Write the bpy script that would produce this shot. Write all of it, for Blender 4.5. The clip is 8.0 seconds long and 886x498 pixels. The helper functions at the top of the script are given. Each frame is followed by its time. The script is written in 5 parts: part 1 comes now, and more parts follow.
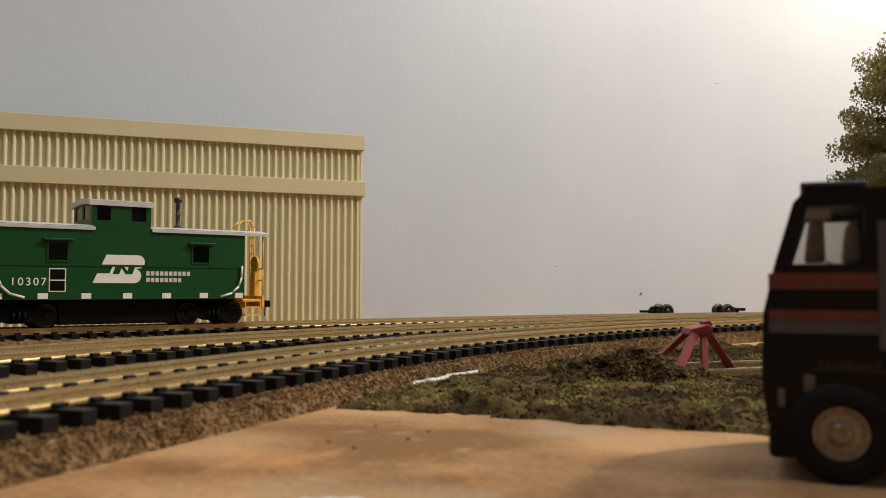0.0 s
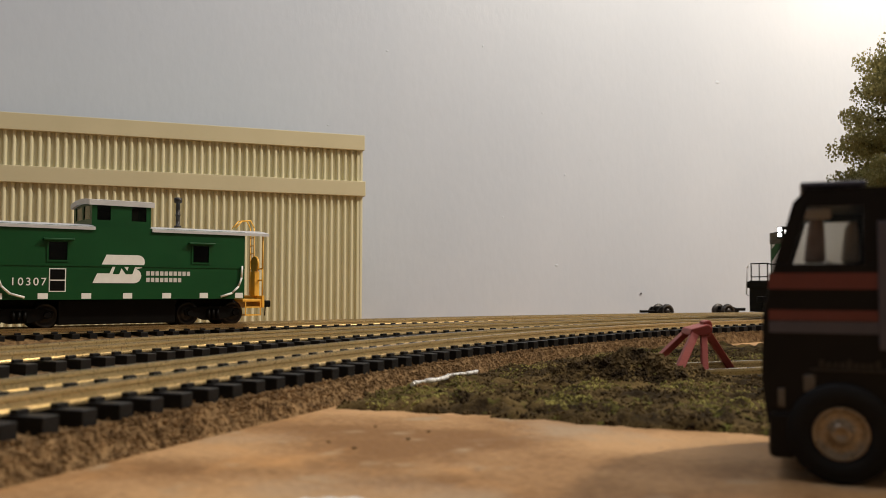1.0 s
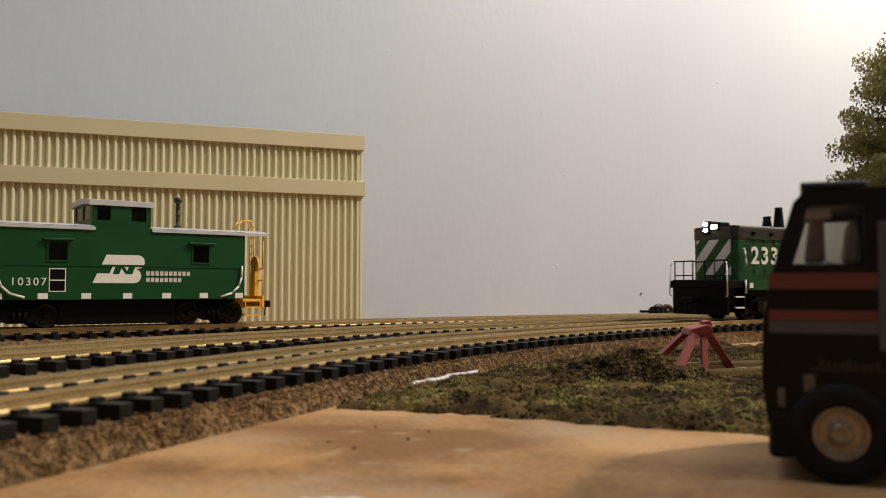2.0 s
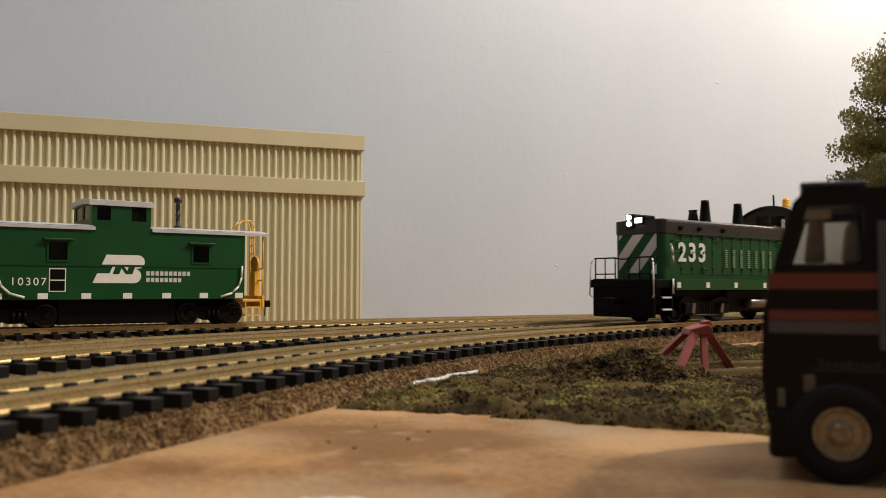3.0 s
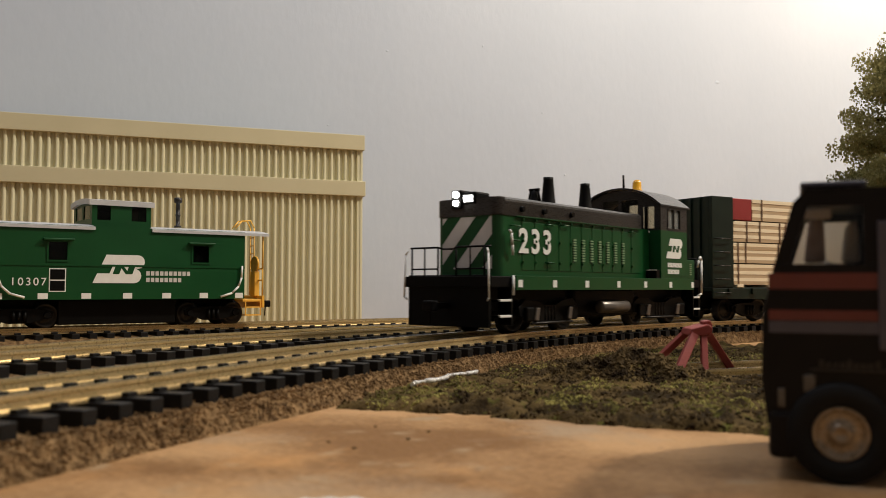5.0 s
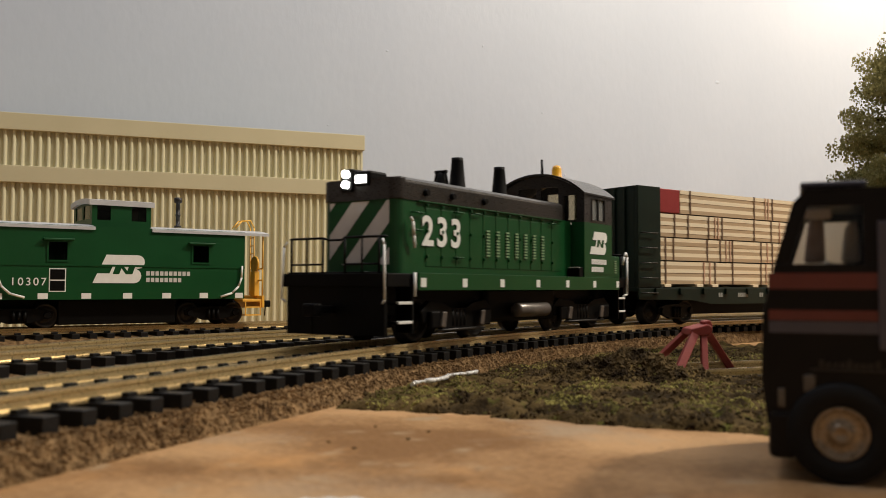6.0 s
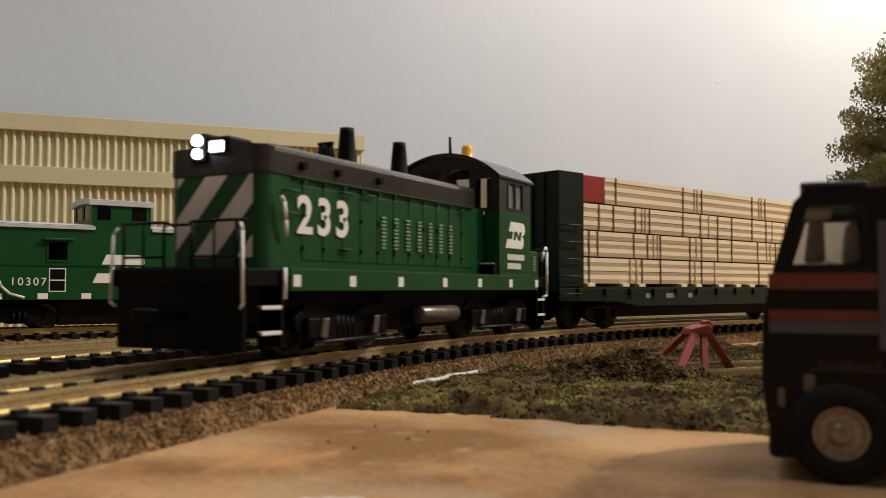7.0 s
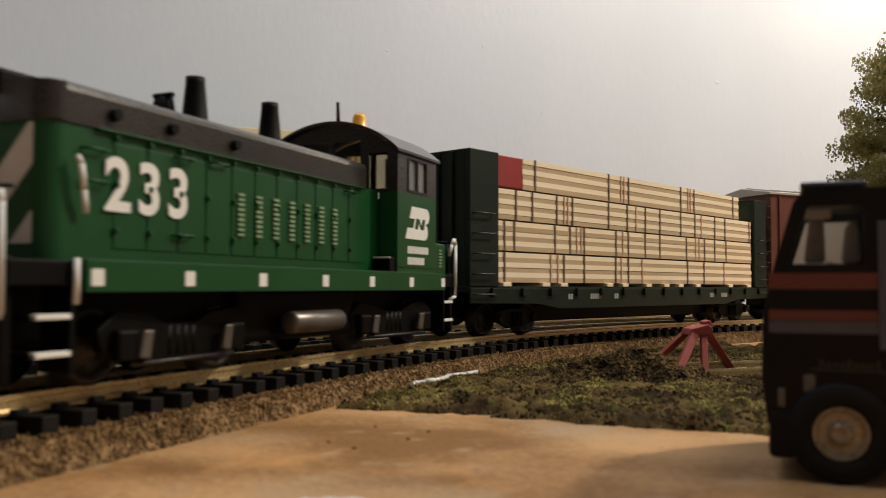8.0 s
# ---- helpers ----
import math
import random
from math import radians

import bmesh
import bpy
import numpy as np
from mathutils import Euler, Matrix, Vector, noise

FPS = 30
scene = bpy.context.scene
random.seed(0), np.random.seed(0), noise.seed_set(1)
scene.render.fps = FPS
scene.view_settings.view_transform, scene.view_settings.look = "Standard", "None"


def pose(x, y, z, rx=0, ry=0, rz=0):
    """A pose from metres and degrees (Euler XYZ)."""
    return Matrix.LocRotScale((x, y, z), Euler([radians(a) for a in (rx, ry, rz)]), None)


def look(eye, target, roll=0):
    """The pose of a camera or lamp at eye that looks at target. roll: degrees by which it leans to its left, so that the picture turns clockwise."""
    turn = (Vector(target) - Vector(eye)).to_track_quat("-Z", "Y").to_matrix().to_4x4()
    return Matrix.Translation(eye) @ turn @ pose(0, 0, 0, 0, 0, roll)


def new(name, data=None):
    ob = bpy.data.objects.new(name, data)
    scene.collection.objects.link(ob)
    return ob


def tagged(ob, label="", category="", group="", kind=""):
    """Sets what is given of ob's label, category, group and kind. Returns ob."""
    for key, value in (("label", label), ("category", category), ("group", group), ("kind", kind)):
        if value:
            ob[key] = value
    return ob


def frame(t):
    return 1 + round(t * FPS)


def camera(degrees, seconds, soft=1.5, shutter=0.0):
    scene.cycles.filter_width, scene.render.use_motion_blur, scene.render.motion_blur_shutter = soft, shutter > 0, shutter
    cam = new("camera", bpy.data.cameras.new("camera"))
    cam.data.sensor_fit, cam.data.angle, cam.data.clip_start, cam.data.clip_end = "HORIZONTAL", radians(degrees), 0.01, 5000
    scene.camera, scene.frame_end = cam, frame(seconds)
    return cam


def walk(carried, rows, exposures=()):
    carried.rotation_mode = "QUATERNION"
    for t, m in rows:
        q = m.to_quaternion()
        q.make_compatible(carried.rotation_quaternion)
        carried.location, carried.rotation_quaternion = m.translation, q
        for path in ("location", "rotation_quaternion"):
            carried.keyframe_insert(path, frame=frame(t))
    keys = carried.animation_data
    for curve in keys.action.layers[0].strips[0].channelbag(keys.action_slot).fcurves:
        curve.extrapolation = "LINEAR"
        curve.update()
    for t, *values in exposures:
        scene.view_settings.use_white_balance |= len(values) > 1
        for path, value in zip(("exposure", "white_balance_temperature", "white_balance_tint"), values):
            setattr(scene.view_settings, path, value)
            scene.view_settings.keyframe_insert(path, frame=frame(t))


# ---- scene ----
MM = 0.001
PI = math.pi

# camera: a phone standing on the layout, held still
EYE = (0.0, 0.0, 0.0139)
AIM = (0.0, math.cos(radians(2.50)), 0.0139 + math.sin(radians(2.50)))
cam = camera(53.4, 8.0, soft=0.85, shutter=0.5)
walk(cam, [(0.0, look(EYE, AIM, 0.13)), (8.0, look(EYE, AIM, 0.13))],
     exposures=[(0.0, -0.07), (7.1, -0.07), (7.5, 0.08), (7.85, -0.06), (8.0, -0.06)])
cam.data.dof.use_dof, cam.data.dof.focus_distance, cam.data.dof.aperture_fstop = True, 0.34, 42

# the curve of the main line: centre, radius, and the train's angle on it
CX, CY, RAD = 447.9, -25.2, 525.5
SPEED = 0.10509


def train_angle(t, behind=0.0):
    return 2.48739 + SPEED * (t - 5.5) - behind / RAD


def train_pose(t, behind=0.0, inset=0.0):
    a = train_angle(t, behind)
    r = RAD - inset
    return pose((CX + r * math.cos(a)) * MM, (CY + r * math.sin(a)) * MM, 0, 0, 0, math.degrees(a) + 90)


# world and lamps
world = bpy.data.worlds.new("room_air")
scene.world = world
world.use_nodes = True
world.node_tree.nodes["Background"].inputs[0].default_value = (0.9, 0.95, 1.0, 1)
world.node_tree.nodes["Background"].inputs[1].default_value = 0.02


def lamp(name, kind, energy, colour, m, size=0.1, size_y=None):
    d = bpy.data.lights.new(name, kind)
    d.energy, d.color = energy, colour
    if kind == "AREA":
        d.size = size
        if size_y:
            d.shape, d.size_y = "RECTANGLE", size_y
    elif kind == "POINT":
        d.shadow_soft_size = size
    ob = new(name, d)
    ob.matrix_world = m
    return ob


lamp("desk_lamp_bulb", "POINT", 20.5, (1.0, 0.89, 0.74), pose(0.58, 0.37, 0.60), 0.025)
# added light, no fixture: keeps the wall bright at upper right
lamp("wall_glow_light", "POINT", 0.8, (1.0, 0.80, 0.58), pose(0.50, 0.71, 0.33), 0.03)
# two added fill lights from above, warm and bluish; no fixture stands there
lamp("overhead_fill", "AREA", 4.2, (1.0, 0.95, 0.90), look((0.45, 0.10, 1.0), (0.0, 0.50, 0.1)), 0.4, 0.3)
lamp("overhead_fill", "AREA", 3.3, (0.84, 0.87, 1.0), look((-0.40, 0.20, 1.2), (-0.1, 0.6, 0.15)), 0.4, 0.3)


# ---- materials ----
def mat(name, c1, c2=None, size=8.0, rough=0.5, metal=0.0, bump=0.15, grain=0.6, spread=0.5, wear=None, emit=None, stretch=(1, 1, 1), spec=0.5):
    """Two-scale noise in colour, roughness and relief. size and grain in millimetres."""
    m = bpy.data.materials.new(name)
    m.use_nodes = True
    nt = m.node_tree
    n, l = nt.nodes, nt.links
    b = n["Principled BSDF"]
    c2 = c2 or tuple(v * 0.8 for v in c1)
    tc = n.new("ShaderNodeTexCoord")
    big = n.new("ShaderNodeTexNoise")
    big.inputs["Scale"].default_value, big.inputs["Detail"].default_value = 1000.0 / size, 5
    mp = n.new("ShaderNodeMapping")
    mp.inputs["Scale"].default_value = stretch
    l.new(tc.outputs["Object"], mp.inputs["Vector"])
    l.new(mp.outputs["Vector"], big.inputs["Vector"])
    fine = n.new("ShaderNodeTexNoise")
    fine.inputs["Scale"].default_value, fine.inputs["Detail"].default_value = 1000.0 / grain, 3
    l.new(mp.outputs["Vector"], fine.inputs["Vector"])
    add = n.new("ShaderNodeMath")
    add.operation = "ADD"
    mul = n.new("ShaderNodeMath")
    mul.operation, mul.inputs[1].default_value = "MULTIPLY", 0.35
    l.new(fine.outputs["Fac"], mul.inputs[0])
    l.new(big.outputs["Fac"], add.inputs[0])
    l.new(mul.outputs[0], add.inputs[1])
    ramp = n.new("ShaderNodeValToRGB")
    ramp.color_ramp.elements[0].position, ramp.color_ramp.elements[1].position = 0.675 - spread / 2, 0.675 + spread / 2
    ramp.color_ramp.elements[0].color, ramp.color_ramp.elements[1].color = (*c1, 1), (*c2, 1)
    l.new(add.outputs[0], ramp.inputs["Fac"])
    last = ramp.outputs["Color"]
    if wear:
        w = n.new("ShaderNodeTexNoise")
        w.inputs["Scale"].default_value, w.inputs["Detail"].default_value = 1000.0 / (size * 0.35), 8
        l.new(tc.outputs["Object"], w.inputs["Vector"])
        wr = n.new("ShaderNodeValToRGB")
        wr.color_ramp.elements[0].position, wr.color_ramp.elements[1].position = 0.6, 0.72
        l.new(w.outputs["Fac"], wr.inputs["Fac"])
        mx = n.new("ShaderNodeMix")
        mx.data_type = "RGBA"
        l.new(wr.outputs["Color"], mx.inputs["Factor"])
        l.new(last, mx.inputs["A"])
        mx.inputs["B"].default_value = (*wear, 1)
        last = mx.outputs["Result"]
    l.new(last, b.inputs["Base Color"])
    mr = n.new("ShaderNodeMapRange")
    mr.inputs["To Min"].default_value, mr.inputs["To Max"].default_value = max(rough - 0.12, 0.02), min(rough + 0.12, 1)
    l.new(fine.outputs["Fac"], mr.inputs["Value"])
    l.new(mr.outputs["Result"], b.inputs["Roughness"])
    b.inputs["Metallic"].default_value = metal
    b.inputs["Specular IOR Level"].default_value = spec
    if bump:
        bp = n.new("ShaderNodeBump")
        bp.inputs["Strength"].default_value, bp.inputs["Distance"].default_value = bump, 0.0003
        l.new(fine.outputs["Fac"], bp.inputs["Height"])
        l.new(bp.outputs["Normal"], b.inputs["Normal"])
    if emit:
        b.inputs["Emission Color"].default_value, b.inputs["Emission Strength"].default_value = (*emit[0], 1), emit[1]
    return m


M_WALL = mat("painted_wall", (0.44, 0.49, 0.565), (0.50, 0.545, 0.615), 90, 0.5, 0, 0.22, 5.0, 0.8, stretch=(1, 1, 0.5))
for nd in M_WALL.node_tree.nodes:
    if nd.type == "BUMP":
        nd.inputs["Distance"].default_value = 0.0006
M_ROOM = mat("room_paint", (0.20, 0.195, 0.19), None, 200, 0.8, 0, 0.1, 5)
M_TABLE = mat("tan_baseboard", (0.22, 0.112, 0.042), (0.47, 0.278, 0.128), 24, 0.7, 0, 0.9, 0.9, 0.26, wear=(0.36, 0.245, 0.135), stretch=(0.7, 1, 1), spec=0.12)


def add_stain(m, colour, size, lo, hi):
    """Broad dusty stains over a finished material; size in millimetres."""
    n, l = m.node_tree.nodes, m.node_tree.links
    b = n["Principled BSDF"]
    tc, w, wr, mx = n.new("ShaderNodeTexCoord"), n.new("ShaderNodeTexNoise"), n.new("ShaderNodeValToRGB"), n.new("ShaderNodeMix")
    w.inputs["Scale"].default_value, w.inputs["Detail"].default_value, w.inputs["Roughness"].default_value = 1000.0 / size, 7, 0.62
    l.new(tc.outputs["Object"], w.inputs["Vector"])
    wr.color_ramp.elements[0].position, wr.color_ramp.elements[1].position = lo, hi
    l.new(w.outputs["Fac"], wr.inputs["Fac"])
    mx.data_type = "RGBA"
    l.new(wr.outputs["Color"], mx.inputs["Factor"])
    l.new(b.inputs["Base Color"].links[0].from_socket, mx.inputs["A"])
    mx.inputs["B"].default_value = (*colour, 1)
    l.new(mx.outputs["Result"], b.inputs["Base Color"])


add_stain(M_TABLE, (0.36, 0.265, 0.17), 52, 0.52, 0.68)
add_stain(M_TABLE, (0.52, 0.27, 0.10), 30, 0.55, 0.72)
add_stain(M_TABLE, (0.13, 0.085, 0.05), 11, 0.66, 0.74)
M_BALLAST = mat("cork_ballast", (0.085, 0.048, 0.020), (0.31, 0.195, 0.092), 1.8, 0.85, 0, 0.9, 0.5, 0.36, spec=0.1)
M_SOIL = mat("soil_turf", (0.020, 0.012, 0.004), (0.125, 0.083, 0.030), 9, 0.95, 0, 1.0, 0.5, 0.28, wear=(0.11, 0.105, 0.022), spec=0.08)
M_LOAM = mat("brown_soil_lumps", (0.018, 0.011, 0.005), (0.13, 0.088, 0.038), 6, 0.95, 0, 0.8, 0.4, 0.3, spec=0.08)
M_GRASS = mat("turf_clumps", (0.075, 0.066, 0.018), (0.36, 0.315, 0.095), 6, 0.95, 0, 0.8, 0.4, 0.3, spec=0.08)
M_RAIL = mat("nickel_rail", (0.51, 0.39, 0.195), (0.64, 0.50, 0.27), 5, 0.30, 0.58, 0.1, 0.4)
M_RAILTOP = mat("polished_rail_head", (0.75, 0.66, 0.50), (0.85, 0.75, 0.58), 5, 0.24, 1.0, 0.03, 0.4)
# paler than the rail's own metal, so the feet look lit
M_FOOTGLINT = mat("glint_metal", (0.86, 0.74, 0.50), (0.94, 0.83, 0.60), 5, 0.30, 1.0, 0.03, 0.4)
M_TIE = mat("black_plastic_tie", (0.004, 0.004, 0.004), (0.010, 0.009, 0.0085), 3, 0.5, 0, 0.3, 0.4, spec=0.22)
M_GREEN = mat("green_paint", (0.0025, 0.050, 0.0115), (0.0038, 0.062, 0.015), 14, 0.38, 0, 0.06, 0.5, spec=0.35)
M_BLACK = mat("black_paint", (0.0014, 0.0013, 0.0013), (0.0032, 0.003, 0.0028), 6, 0.5, 0, 0.1, 0.4, spec=0.11)
M_ROOF = mat("weathered_black_roof", (0.016, 0.014, 0.013), (0.030, 0.025, 0.022), 8, 0.30, 0, 0.08, 0.4, spec=0.5)
M_DKGREEN = mat("dark_green_paint", (0.003, 0.010, 0.006), (0.006, 0.017, 0.010), 9, 0.45, 0, 0.1, 0.4, spec=0.3)
M_WHITE = mat("white_lettering", (0.72, 0.72, 0.68), (0.80, 0.80, 0.76), 3, 0.55, 0, 0.05, 0.3)
M_STRIPE = mat("grey_white_stripe", (0.54, 0.52, 0.49), (0.62, 0.60, 0.57), 4, 0.5, 0, 0.05, 0.3)
M_FADED = mat("faded_lettering", (0.26, 0.27, 0.25), (0.36, 0.37, 0.34), 2, 0.55)
M_SILVER = mat("silver_paint", (0.55, 0.56, 0.57), (0.66, 0.67, 0.68), 6, 0.42, 0.35, 0.08, 0.4)
M_YELLOW = mat("yellow_orange_paint", (0.82, 0.42, 0.04), (0.88, 0.50, 0.07), 5, 0.5, 0, 0.05, 0.4)
M_CREAM = mat("cream_siding", (0.64, 0.60, 0.39), (0.70, 0.655, 0.445), 30, 0.36, 0, 0.06, 0.5)
M_TRIM = mat("tan_fascia", (0.53, 0.47, 0.29), (0.585, 0.52, 0.33), 30, 0.5, 0, 0.06, 0.5)
M_RED = mat("red_bumper_plastic", (0.22, 0.028, 0.022), (0.30, 0.045, 0.034), 4, 0.5, 0, 0.2, 0.4)
M_REDLOAD = mat("red_wrap", (0.26, 0.018, 0.02), (0.32, 0.03, 0.03), 6, 0.5, 0, 0.1, 0.4)
M_WOOD = mat("pine_board", (0.83, 0.69, 0.47), (0.90, 0.79, 0.58), 6, 0.6, 0, 0.15, 0.5, stretch=(0.08, 1, 1))
M_WOOD2 = mat("grey_pine_board", (0.44, 0.315, 0.185), (0.54, 0.40, 0.25), 6, 0.6, 0, 0.15, 0.5, stretch=(0.08, 1, 1))
M_STRAP = mat("strap", (0.13, 0.075, 0.048), (0.18, 0.11, 0.07), 3, 0.5)
M_STEEL = mat("dark_steel", (0.022, 0.020, 0.018), (0.05, 0.046, 0.042), 4, 0.42, 0.5, 0.15, 0.3)
M_TANK = mat("satin_tank", (0.12, 0.105, 0.095), (0.17, 0.15, 0.13), 5, 0.35, 0.5, 0.08, 0.3)
M_OXIDE = mat("oxide_red_paint", (0.10, 0.028, 0.020), (0.14, 0.040, 0.028), 10, 0.5, 0, 0.1, 0.4)
M_GREYROOF = mat("grey_roof", (0.42, 0.40, 0.36), (0.50, 0.48, 0.43), 10, 0.5, 0.2, 0.1, 0.4)
M_TRUCK = mat("black_truck_paint", (0.0045, 0.0043, 0.0046), (0.008, 0.0075, 0.008), 10, 0.4, 0, 0.03, 0.5, spec=0.18)
M_TRUCKRED = mat("red_truck_stripe", (0.115, 0.024, 0.019), (0.145, 0.032, 0.025), 6, 0.4, 0, 0.03, 0.5)
M_TRUCKBLUE = mat("slate_blue_stripe", (0.055, 0.055, 0.078), (0.075, 0.075, 0.10), 6, 0.4, 0, 0.03, 0.5)
M_RUBBER = mat("tyre_rubber", (0.006, 0.006, 0.006), (0.011, 0.011, 0.011), 3, 0.7, 0, 0.2, 0.3, spec=0.2)
M_CHROME = mat("dull_chrome", (0.25, 0.20, 0.14), (0.38, 0.32, 0.24), 3, 0.30, 0.6, 0.15, 0.5)
M_LEAF = mat("foliage", (0.18, 0.175, 0.06), (0.46, 0.41, 0.18), 7, 0.8, 0, 0.3, 0.8, spec=0.1)


def let_light_through(m, share):
    """Thin leaves: part of the light passes through."""
    n, l = m.node_tree.nodes, m.node_tree.links
    b, out = n["Principled BSDF"], n["Material Output"]
    tr, mix = n.new("ShaderNodeBsdfTranslucent"), n.new("ShaderNodeMixShader")
    l.new(b.inputs["Base Color"].links[0].from_socket, tr.inputs["Color"])
    mix.inputs["Fac"].default_value = share
    l.new(b.outputs[0], mix.inputs[1])
    l.new(tr.outputs[0], mix.inputs[2])
    l.new(mix.outputs[0], out.inputs["Surface"])


let_light_through(M_LEAF, 0.45)
M_BARK = mat("bark", (0.09, 0.06, 0.04), (0.14, 0.10, 0.07), 4, 0.9, 0, 0.8, 0.5)
M_GLUE = mat("dried_glue", (0.72, 0.70, 0.66), (0.8, 0.78, 0.74), 4, 0.12, 0, 0.5, 0.8)
M_LIGHT = mat("lit_headlight", (0.9, 0.9, 0.9), None, 3, 0.3, emit=((1.0, 0.97, 0.90), 40.0))
M_BOARD = mat("lit_number_board", (0.9, 0.9, 0.9), None, 3, 0.3, emit=((1.0, 0.97, 0.92), 4.0))
M_LENS = mat("cloudy_lens", (0.075, 0.068, 0.058), (0.11, 0.10, 0.085), 2, 0.3)
M_AMBER = mat("amber_beacon", (0.75, 0.36, 0.01), (0.8, 0.42, 0.02), 3, 0.25, 0, 0.0)
M_CURTAIN = mat("brown_curtain", (0.16, 0.11, 0.085), (0.24, 0.17, 0.13), 2, 0.8)
M_INTERIOR = mat("pale_interior", (0.45, 0.40, 0.34), (0.55, 0.5, 0.44), 3, 0.6)


def glass(name, tint, rough=0.05):
    m = bpy.data.materials.new(name)
    m.use_nodes = True
    b = m.node_tree.nodes["Principled BSDF"]
    b.inputs["Base Color"].default_value = (*tint, 1)
    b.inputs["Transmission Weight"].default_value, b.inputs["Roughness"].default_value, b.inputs["IOR"].default_value = 1.0, rough, 1.3
    return m


M_GLAZE = glass("milky_styrene_glazing", (0.40, 0.41, 0.39), 0.12)
M_GLAZE.node_tree.nodes["Principled BSDF"].inputs["Transmission Weight"].default_value = 0.72
M_CABPANE = glass("yellowed_pane", (0.62, 0.58, 0.48))
M_FROST = glass("clouded_pane", (0.80, 0.77, 0.72), 0.45)
M_GLASS = glass("clear_pane", (0.85, 0.86, 0.85))
# near-black tint stands in for the shaded inside of the caboose
M_DARKPANE = glass("dark_interior_pane", (0.10, 0.11, 0.10))


# ---- mesh helpers, in millimetres ----
def box(bm, x0, x1, y0, y1, z0, z1, bevel=0.0):
    vs = [bm.verts.new((x, y, z)) for x in (x0, x1) for y in (y0, y1) for z in (z0, z1)]
    fs = [bm.faces.new([vs[i] for i in f]) for f in
          ((0, 1, 3, 2), (4, 6, 7, 5), (0, 4, 5, 1), (2, 3, 7, 6), (0, 2, 6, 4), (1, 5, 7, 3))]
    if bevel:
        edges = list({e for f in fs for e in f.edges})
        bmesh.ops.bevel(bm, geom=edges, offset=bevel, segments=2, affect="EDGES", profile=0.5)
    return bm


def frame_of(d):
    d = Vector(d).normalized()
    a = d.cross(Vector((0, 0, 1))) if abs(d.z) < 0.9 else d.cross(Vector((1, 0, 0)))
    a.normalize()
    return d, a, d.cross(a)


def rod(bm, p0, p1, r0, r1=None, seg=10, caps=True):
    r1 = r0 if r1 is None else r1
    p0, p1 = Vector(p0), Vector(p1)
    d, a, b = frame_of(p1 - p0)
    rings = []
    for p, r in ((p0, r0), (p1, r1)):
        rings.append([bm.verts.new(p + (a * math.cos(2 * PI * i / seg) + b * math.sin(2 * PI * i / seg)) * r) for i in range(seg)])
    for i in range(seg):
        j = (i + 1) % seg
        f = bm.faces.new((rings[0][i], rings[0][j], rings[1][j], rings[1][i]))
        f.smooth = True
    if caps:
        bm.faces.new(rings[0][::-1])
        bm.faces.new(rings[1])
    return bm


def bent(bm, pts, r, seg=8):
    for p, q in zip(pts, pts[1:]):
        rod(bm, p, q, r, r, seg)
    return bm


def turned(bm, axis0, d, prof, seg=24):
    """A body of revolution about the line from axis0 along d; prof: (along, radius)."""
    d, a, b = frame_of(d)
    o = Vector(axis0)
    rings = [[bm.verts.new(o + d * s + (a * math.cos(2 * PI * i / seg) + b * math.sin(2 * PI * i / seg)) * max(r, 0.01)) for i in range(seg)] for s, r in prof]
    for R0, R1 in zip(rings, rings[1:]):
        for i in range(seg):
            j = (i + 1) % seg
            f = bm.faces.new((R0[i], R0[j], R1[j], R1[i]))
            f.smooth = True
    bm.faces.new(rings[0][::-1])
    bm.faces.new(rings[-1])
    return bm


def prism(bm, prof, a0, a1, axis="x", bevel=0.0):
    """A closed outline pushed from a0 to a1: axis x takes (y, z), y takes (x, z), z takes (x, y)."""
    def put(u, w, a):
        return {"x": (a, u, w), "y": (u, a, w), "z": (u, w, a)}[axis]
    A = [bm.verts.new(put(u, w, a0)) for u, w in prof]
    B = [bm.verts.new(put(u, w, a1)) for u, w in prof]
    fs = [bm.faces.new(A), bm.faces.new(B[::-1])]
    n = len(prof)
    for i in range(n):
        j = (i + 1) % n
        fs.append(bm.faces.new((A[i], B[i], B[j], A[j])))
    if bevel:
        bmesh.ops.bevel(bm, geom=list({e for f in fs for e in f.edges}), offset=bevel, segments=2, affect="EDGES", profile=0.5)
    return bm


def mesh_of(name, bm, material):
    bmesh.ops.recalc_face_normals(bm, faces=bm.faces)
    bmesh.ops.scale(bm, vec=(MM, MM, MM), verts=bm.verts)
    me = bpy.data.meshes.new(name)
    bm.to_mesh(me)
    bm.free()
    me.materials.append(material)
    return me


def part(name, bm, material, parent, label="", m=None):
    ob = new(name, mesh_of(name, bm, material))
    ob.parent = parent
    if m is not None:
        ob.matrix_basis = m
    if label:
        tagged(ob, label)
    return ob


def share(name, me, parent, m, label=""):
    ob = new(name, me)
    ob.parent = parent
    ob.matrix_basis = m
    if label:
        tagged(ob, label)
    return ob


def thing(name, m, label, category, group="", kind=""):
    ob = new(name)
    ob.empty_display_size = 0.005
    ob.matrix_basis = m
    return tagged(ob, label, category, group, kind)


def solid(name, bm, material, label, category, kind="", m=None):
    ob = new(name, mesh_of(name, bm, material))
    if m is not None:
        ob.matrix_basis = m
    return tagged(ob, label, category, "", kind)


def at(x, y, z, rx=0, ry=0, rz=0):
    return pose(x * MM, y * MM, z * MM, rx, ry, rz)


